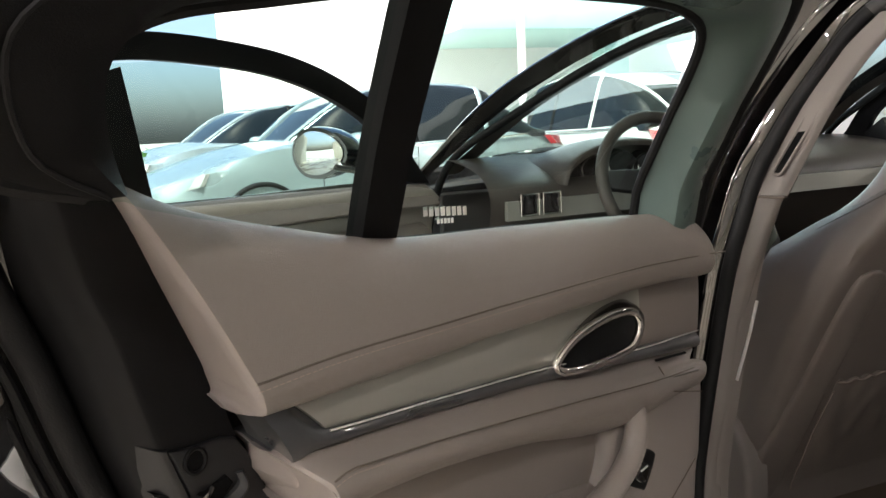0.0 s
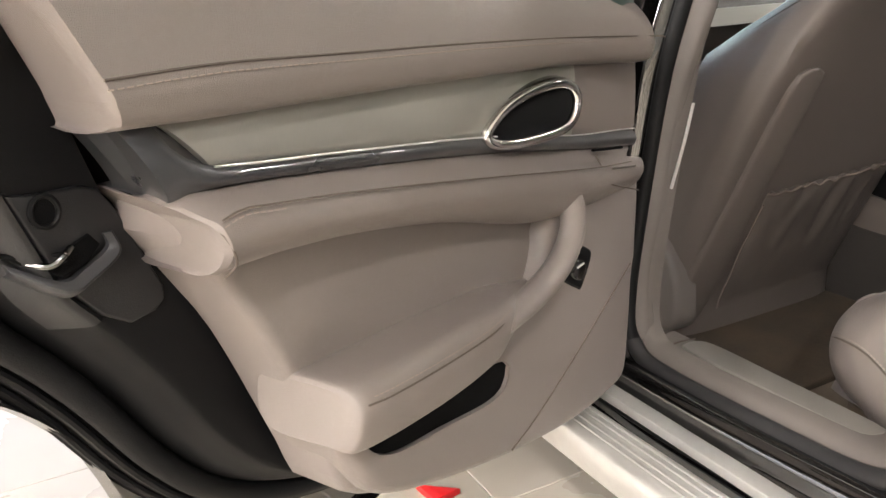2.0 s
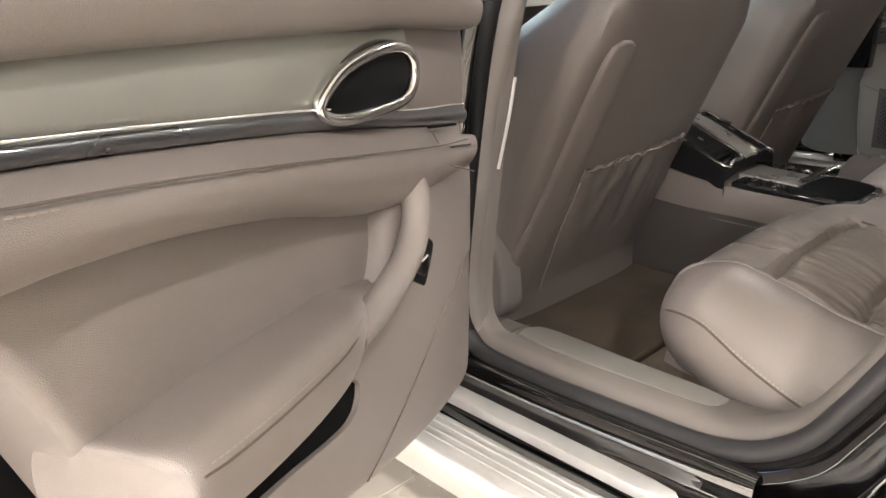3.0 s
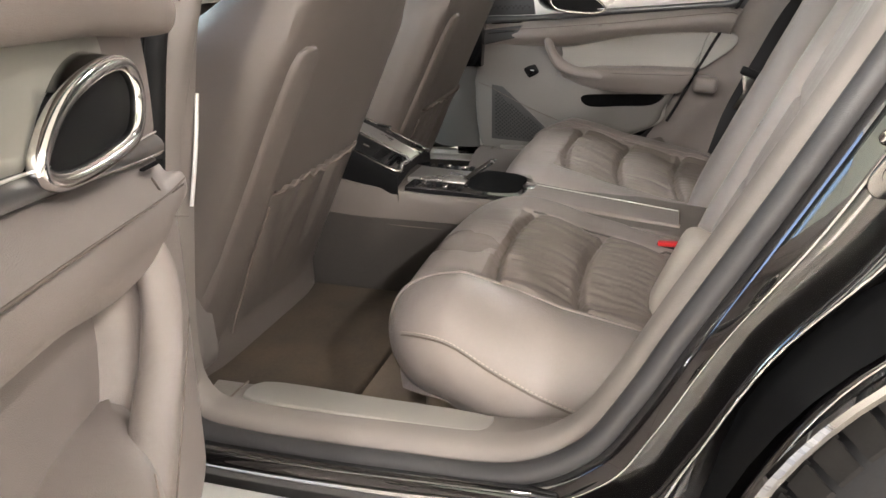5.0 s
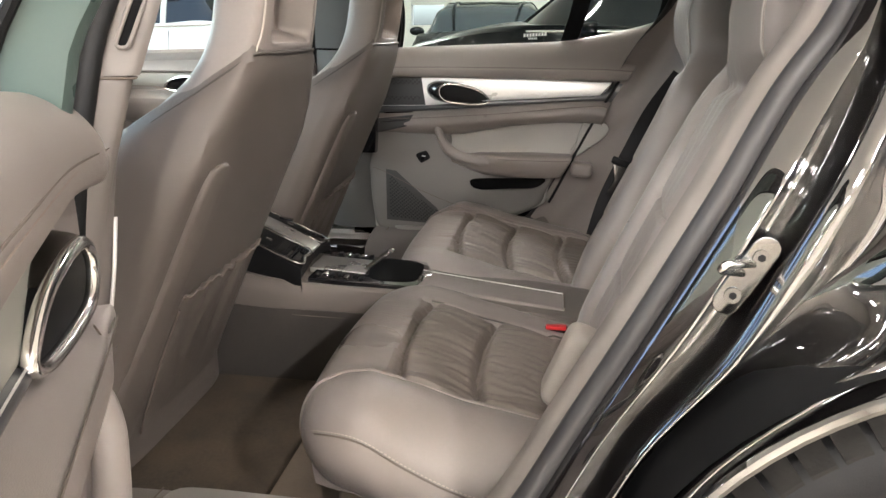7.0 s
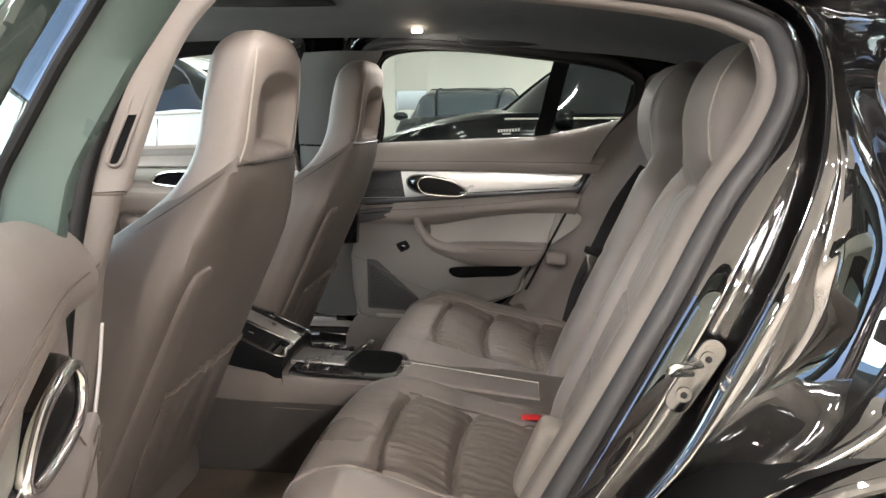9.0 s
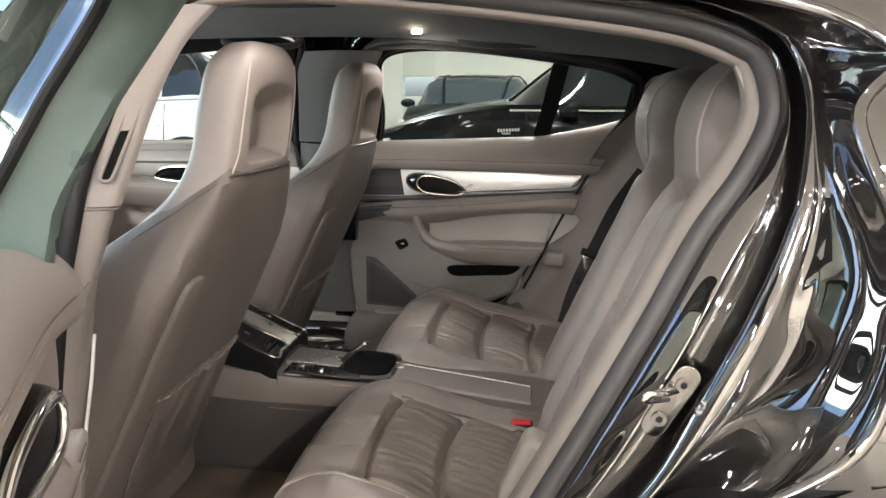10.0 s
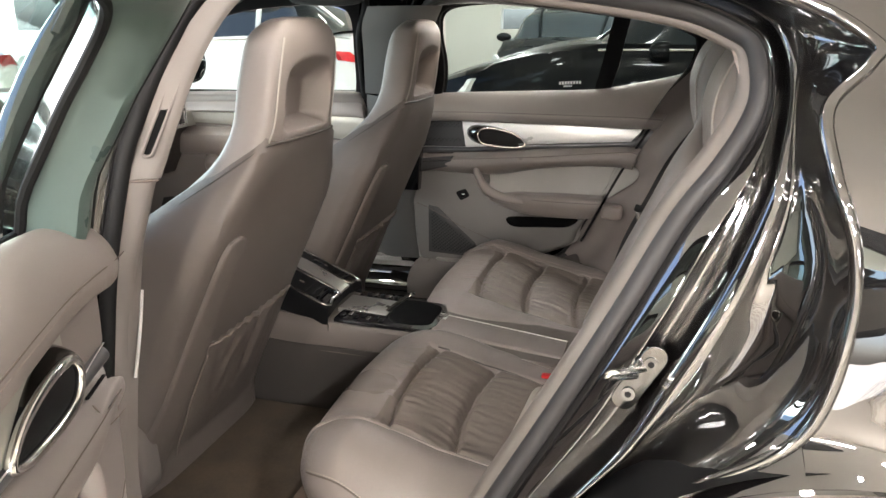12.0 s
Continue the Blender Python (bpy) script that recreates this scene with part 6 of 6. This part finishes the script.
def parked_car(label, m, paint, glass, length=4.5, width=1.78, height=1.46, bonnet=1.0, belt=.95, group="parked cars", tail=False):
    """A saloon that faces -x from its own origin at the middle of its front."""
    c = thing("parked_car", label, "car", group, m)
    L, w, H = length, width / 2, height
    xs = (0.0, .06, .35, .9, 1.35, 2.2, 3.2, L - .75, L - .15, L)
    up = bonnet - 1.0
    hz = (.62 + up * .6, .70 + up, .80 + up, bonnet - .05, bonnet, belt, belt + .02, belt + .04, belt - .03, belt - .12)
    ww = (.62, .80, .95, 1.0, 1.0, 1.0, 1.0, .98, .90, .78)
    rows = []
    for x, z, k in zip(xs, hz, ww):
        q = w * k
        rows.append([(x, -q * .9, .22), (x, -q, .38), (x, -q * 1.0, .62 if z > .66 else z * .8), (x, -q * .97, z - .05), (x, -q * .86, z), (x, 0, z + .035), (x, q * .86, z), (x, q * .97, z - .05), (x, q, .62 if z > .66 else z * .8), (x, q, .38), (x, q * .9, .22)])
    bd = grid_bm(loft(rows, 44, 60), caps=False)
    part("body", bd, paint, c)
    part("nose", grid_bm(loft([rows[0], [(-.04, p[1] * .9, .3 + (p[2] - .3) * .85) for p in rows[0]], [(-.05, p[1] * .4, .45) for p in rows[0]]], 30, 6)), paint, c)
    part("tail", grid_bm(loft([rows[-1], [(L + .04, p[1] * .92, .3 + (p[2] - .3) * .9) for p in rows[-1]], [(L + .05, p[1] * .4, .5) for p in rows[-1]]], 30, 6)), paint, c)
    gx = (1.25, 1.75, 2.15, 2.7, 3.3, L - .75, L - .35)
    gz = (bonnet - .02, H - .14, H - .03, H, H - .05, H - .25, belt + .05)
    grows = []
    for x, z in zip(gx, gz):
        t = (z - belt) / (H - belt)
        b0, b1 = w * .93, w * (.93 - .24 * t)
        zb = belt - .03
        grows.append([(x, -b0, zb), (x, -(b0 + b1) / 2 - .01, (zb + z) / 2), (x, -b1, z - .02), (x, -b1 * .8, z), (x, 0, z + .015), (x, b1 * .8, z), (x, b1, z - .02), (x, (b0 + b1) / 2 + .01, (zb + z) / 2), (x, b0, zb)])
    gg = loft(grows, 40, 40)
    part("glasshouse", grid_bm(gg), glass, c, "dark windows")
    rr = gg[:, 12:28] + np.array((0, 0, .008))
    part("roof", grid_bm(rr[12:32]), paint, c)
    for sg in (-1, 1):
        pil = [gg[:, 11 if sg < 0 else 28] + np.array((0, sg * .006, .004))]
        part("roof_rail", tube(pil[0][::2], .022, 8), paint, c)
        for xx in (2.35, 3.25):
            j = int(np.argmin(np.abs(gg[:, 0, 0] - xx)))
            col = gg[j, :13] if sg < 0 else gg[j, -13:][::-1]
            part("window_pillar", tube(col + np.array((0, sg * .004, 0)), .03, 8, squash=.4), paint if xx > 3 else PLASTIC_BLACK, c)
        part("belt_strip", tube(spline([(1.3, sg * w * .975, belt - .035), (2.2, sg * w * .985, belt - .03), (3.3, sg * w * .985, belt - .01), (L - .6, sg * w * .95, belt + .01)], 20), .008, 6), CHROME, c)
        part("sill_strip", tube([(1.15, sg * (w + .002), .42), (2.4, sg * (w + .003), .42), (L - 1.2, sg * (w + .002), .42)], .012, 6), paint, c)
        for xd in (1.42, 2.38, 3.3):
            part("door_gap", tube(spline([(xd, sg * (w + .001), .30), (xd - .02, sg * (w + .001), .6), (xd, sg * w * .975, belt - .05)], 10), .005, 6), RUBBER_BLACK, c)
        for xh in (2.25, 3.15):
            part("door_handle", tube([(xh - .09, sg * (w + .012), .80), (xh + .09, sg * (w + .012), .805)], .012, 8), paint, c)
        mr = []
        for x, s0 in ((-.08, .3), (-.05, .85), (.02, 1.0), (.05, .95)):
            mr.append([(1.72 + x, sg * (w * .95 + .13 + .11 * s0 * math.cos(t)), 1.0 + .065 * s0 * math.sin(t)) for t in np.linspace(0, 2 * math.pi, 10, endpoint=False)])
        part("door_mirror", grid_bm(loft(mr, 20, 10, True), True, True), paint, c)
        hl = grid_bm(loft([[(.06, sg * w * .45, .70), (.10, sg * w * .72, .72), (.42, sg * w * .945, .80)], [(.02, sg * w * .45, .61), (.05, sg * w * .74, .62), (.36, sg * w * .96, .70)]], 12, 5), skirt=(.06, -sg * .03, 0))
        bmesh.ops.translate(hl, vec=(-.012, sg * .012, 0), verts=hl.verts)
        part("headlight", hl, LAMP_CLEAR, c, "clear headlight")
        tl = grid_bm(loft([[(L - .02, sg * w * .5, .90), (L - .08, sg * w * .78, .91), (L - .32, sg * w * .95, .93)], [(L + .03, sg * w * .5, .80), (L - .02, sg * w * .8, .80), (L - .25, sg * w * .97, .84)]], 12, 5), skirt=(-.06, -sg * .03, 0))
        bmesh.ops.translate(tl, vec=(.015, sg * .012, 0), verts=tl.verts)
        part("tail_light", tl, LAMP_RED, c, "red tail light")
        for xw in (.85, L - .9):
            wheel_p = part("wheel", join(cyl((xw, sg * (w - .02), .32), (xw, sg * (w - .24), .32), .32, 36)), TYRE, c)
            part("arch", tube(np.array([(xw + .35 * math.cos(t), sg * (w - .004), .33 + .35 * math.sin(t)) for t in np.linspace(-.1, math.pi + .1, 30)]), .022, 8), RUBBER_BLACK if not tail else CHROME, c)
            part("rim", cyl((xw, sg * (w - .10), .32), (xw, sg * (w - .012), .32), .20, 30, .215), ALU_BRIGHT, wheel_p)
            for k in range(5):
                t = 2 * math.pi * k / 5
                part("rim_gap", box((xw + .13 * math.cos(t), sg * (w - .013), .32 + .13 * math.sin(t)), (.07, .012, .07), .02, 2, Matrix.Rotation(t, 4, "Y")), RUBBER_BLACK, wheel_p)
    part("grille", box((-.045, 0, .52), (.03, w * .9, .16), .02, 3), PLASTIC_BLACK, c)
    return c


LAMP_CLEAR = mat("lamp_clear", (0.62, 0.64, 0.65), 0.1, metal=0.5, coat=1.0, var=0.25, var_scale=30)
LAMP_RED = mat("lamp_red", (0.45, 0.01, 0.015), 0.15, coat=1.0, var=0.1, var_scale=20)
SILVER_BLUE = mat("paint_silver_blue", (0.36, 0.44, 0.46), 0.32, metal=0.5, coat=1.0, var=0.05, var_scale=2)
SILVER = mat("paint_silver", (0.45, 0.50, 0.52), 0.32, metal=0.5, coat=1.0, var=0.05, var_scale=2)
PAINT_WHITE = mat("paint_white", (0.72, 0.73, 0.72), 0.3, coat=1.0, var=0.03, var_scale=2)
PAINT_NIGHT = mat("paint_night", (0.003, 0.0035, 0.004), 0.3, spec=0.03, coat=0.10, var=0.05, var_scale=2)
CAR_GLASS = mat("car_glass", (0.008, 0.011, 0.013), 0.06, coat=0.25, spec=0.3, var=0.0)

parked_car("silver-blue hatchback parked in the bright yard", pose(-5.95, -.80, 0, 0, 0, 101.5), SILVER_BLUE, CAR_GLASS, 4.3, 1.76, 1.47)
parked_car("pale silver car parked behind another", pose(-9.0, -1.3, 0, 0, 0, 108), SILVER, CAR_GLASS, 4.4, 1.76, 1.44)
parked_car("white saloon parked in the yard", pose(-9.8, 4.75, 0, 0, 0, 4), PAINT_WHITE, CAR_GLASS, 4.6, 1.82, 1.58)
parked_car("dark grey estate car inside the showroom", pose(-.74, 5.72, 0), PAINT_NIGHT, CAR_GLASS, 4.75, 1.84, 1.54, 1.05, 1.04, tail=True)
parked_car("black off-road car inside the showroom", pose(-.25, 9.0, 0, 0, 0, 90), PAINT_NIGHT, CAR_GLASS, 4.4, 1.84, 1.41, .98, .97)
parked_car("white car parked beside the showroom", pose(-6.2, 7.4, 0), PAINT_WHITE, CAR_GLASS, 4.4, 1.85, 1.68, 1.1, 1.06)
pole = thing("steel_pole", "slim white steel pole", "pole")
part("shaft", cyl((-8, 4.05, 0), (-8, 4.05, 5.0), .055, 20), WALL, pole)
col = thing("teal_column", "teal clad column of the next building", "column")
part("shaft", box((-13, 8.7, 2.2), (.5, .6, 4.4), .02), TEAL, col)
bd = thing("neighbour_building", "white building with a teal canopy across the yard", "building")
part("wall", box((-16, 9, 2.5), (.3, 16, 5), .02), WALL, bd)
part("canopy", box((-14, 8.5, 3.2), (3.4, 7, .8), .05), TEAL, bd)
hedge_m = mat("leaves", (0.07, 0.16, 0.035), 0.6, var=0.4, var_scale=8)
hd = bmesh.new()
rng = random.Random(4)
for k in range(1400):
    p = Vector((-8.6 + rng.gauss(0, .35), -1.6 + rng.gauss(0, .5), max(.05, .45 + rng.gauss(0, .28))))
    d = Vector((rng.uniform(-1, 1), rng.uniform(-1, 1), rng.uniform(-.4, 1))).normalized() * .09
    e = d.cross(Vector((rng.uniform(-1, 1), rng.uniform(-1, 1), rng.uniform(-1, 1)))).normalized() * .03
    hd.faces.new([hd.verts.new(q) for q in (p, p + d * .5 + e, p + d, p + d * .5 - e)])
hedge = thing("shrub", "green leafy shrub at the yard's edge", "shrub")
part("leaves", hd, hedge_m, hedge, flat=True)
tagged(hedge, kind="stuff")
tan = mat("tan_wall", (0.70, 0.645, 0.575), 0.8, var=0.08, var_scale=.8, bump=.3, grain_scale=40)
w = part("wall_south", box((6.3, -9, 1.5), (18.2, .3, 3.0), .01), tan)
tagged(w, "tan painted wall of the showroom", "wall", kind="structure")
wedge = thing("floor_marker", "small red plastic marker on the floor", "marker")
part("body", slab([(-.13, -.12), (-.07, -.05), (-.06, -.11)], lambda a, b, d: (a, b, d), 0.0, .02, .004), RED, wedge)
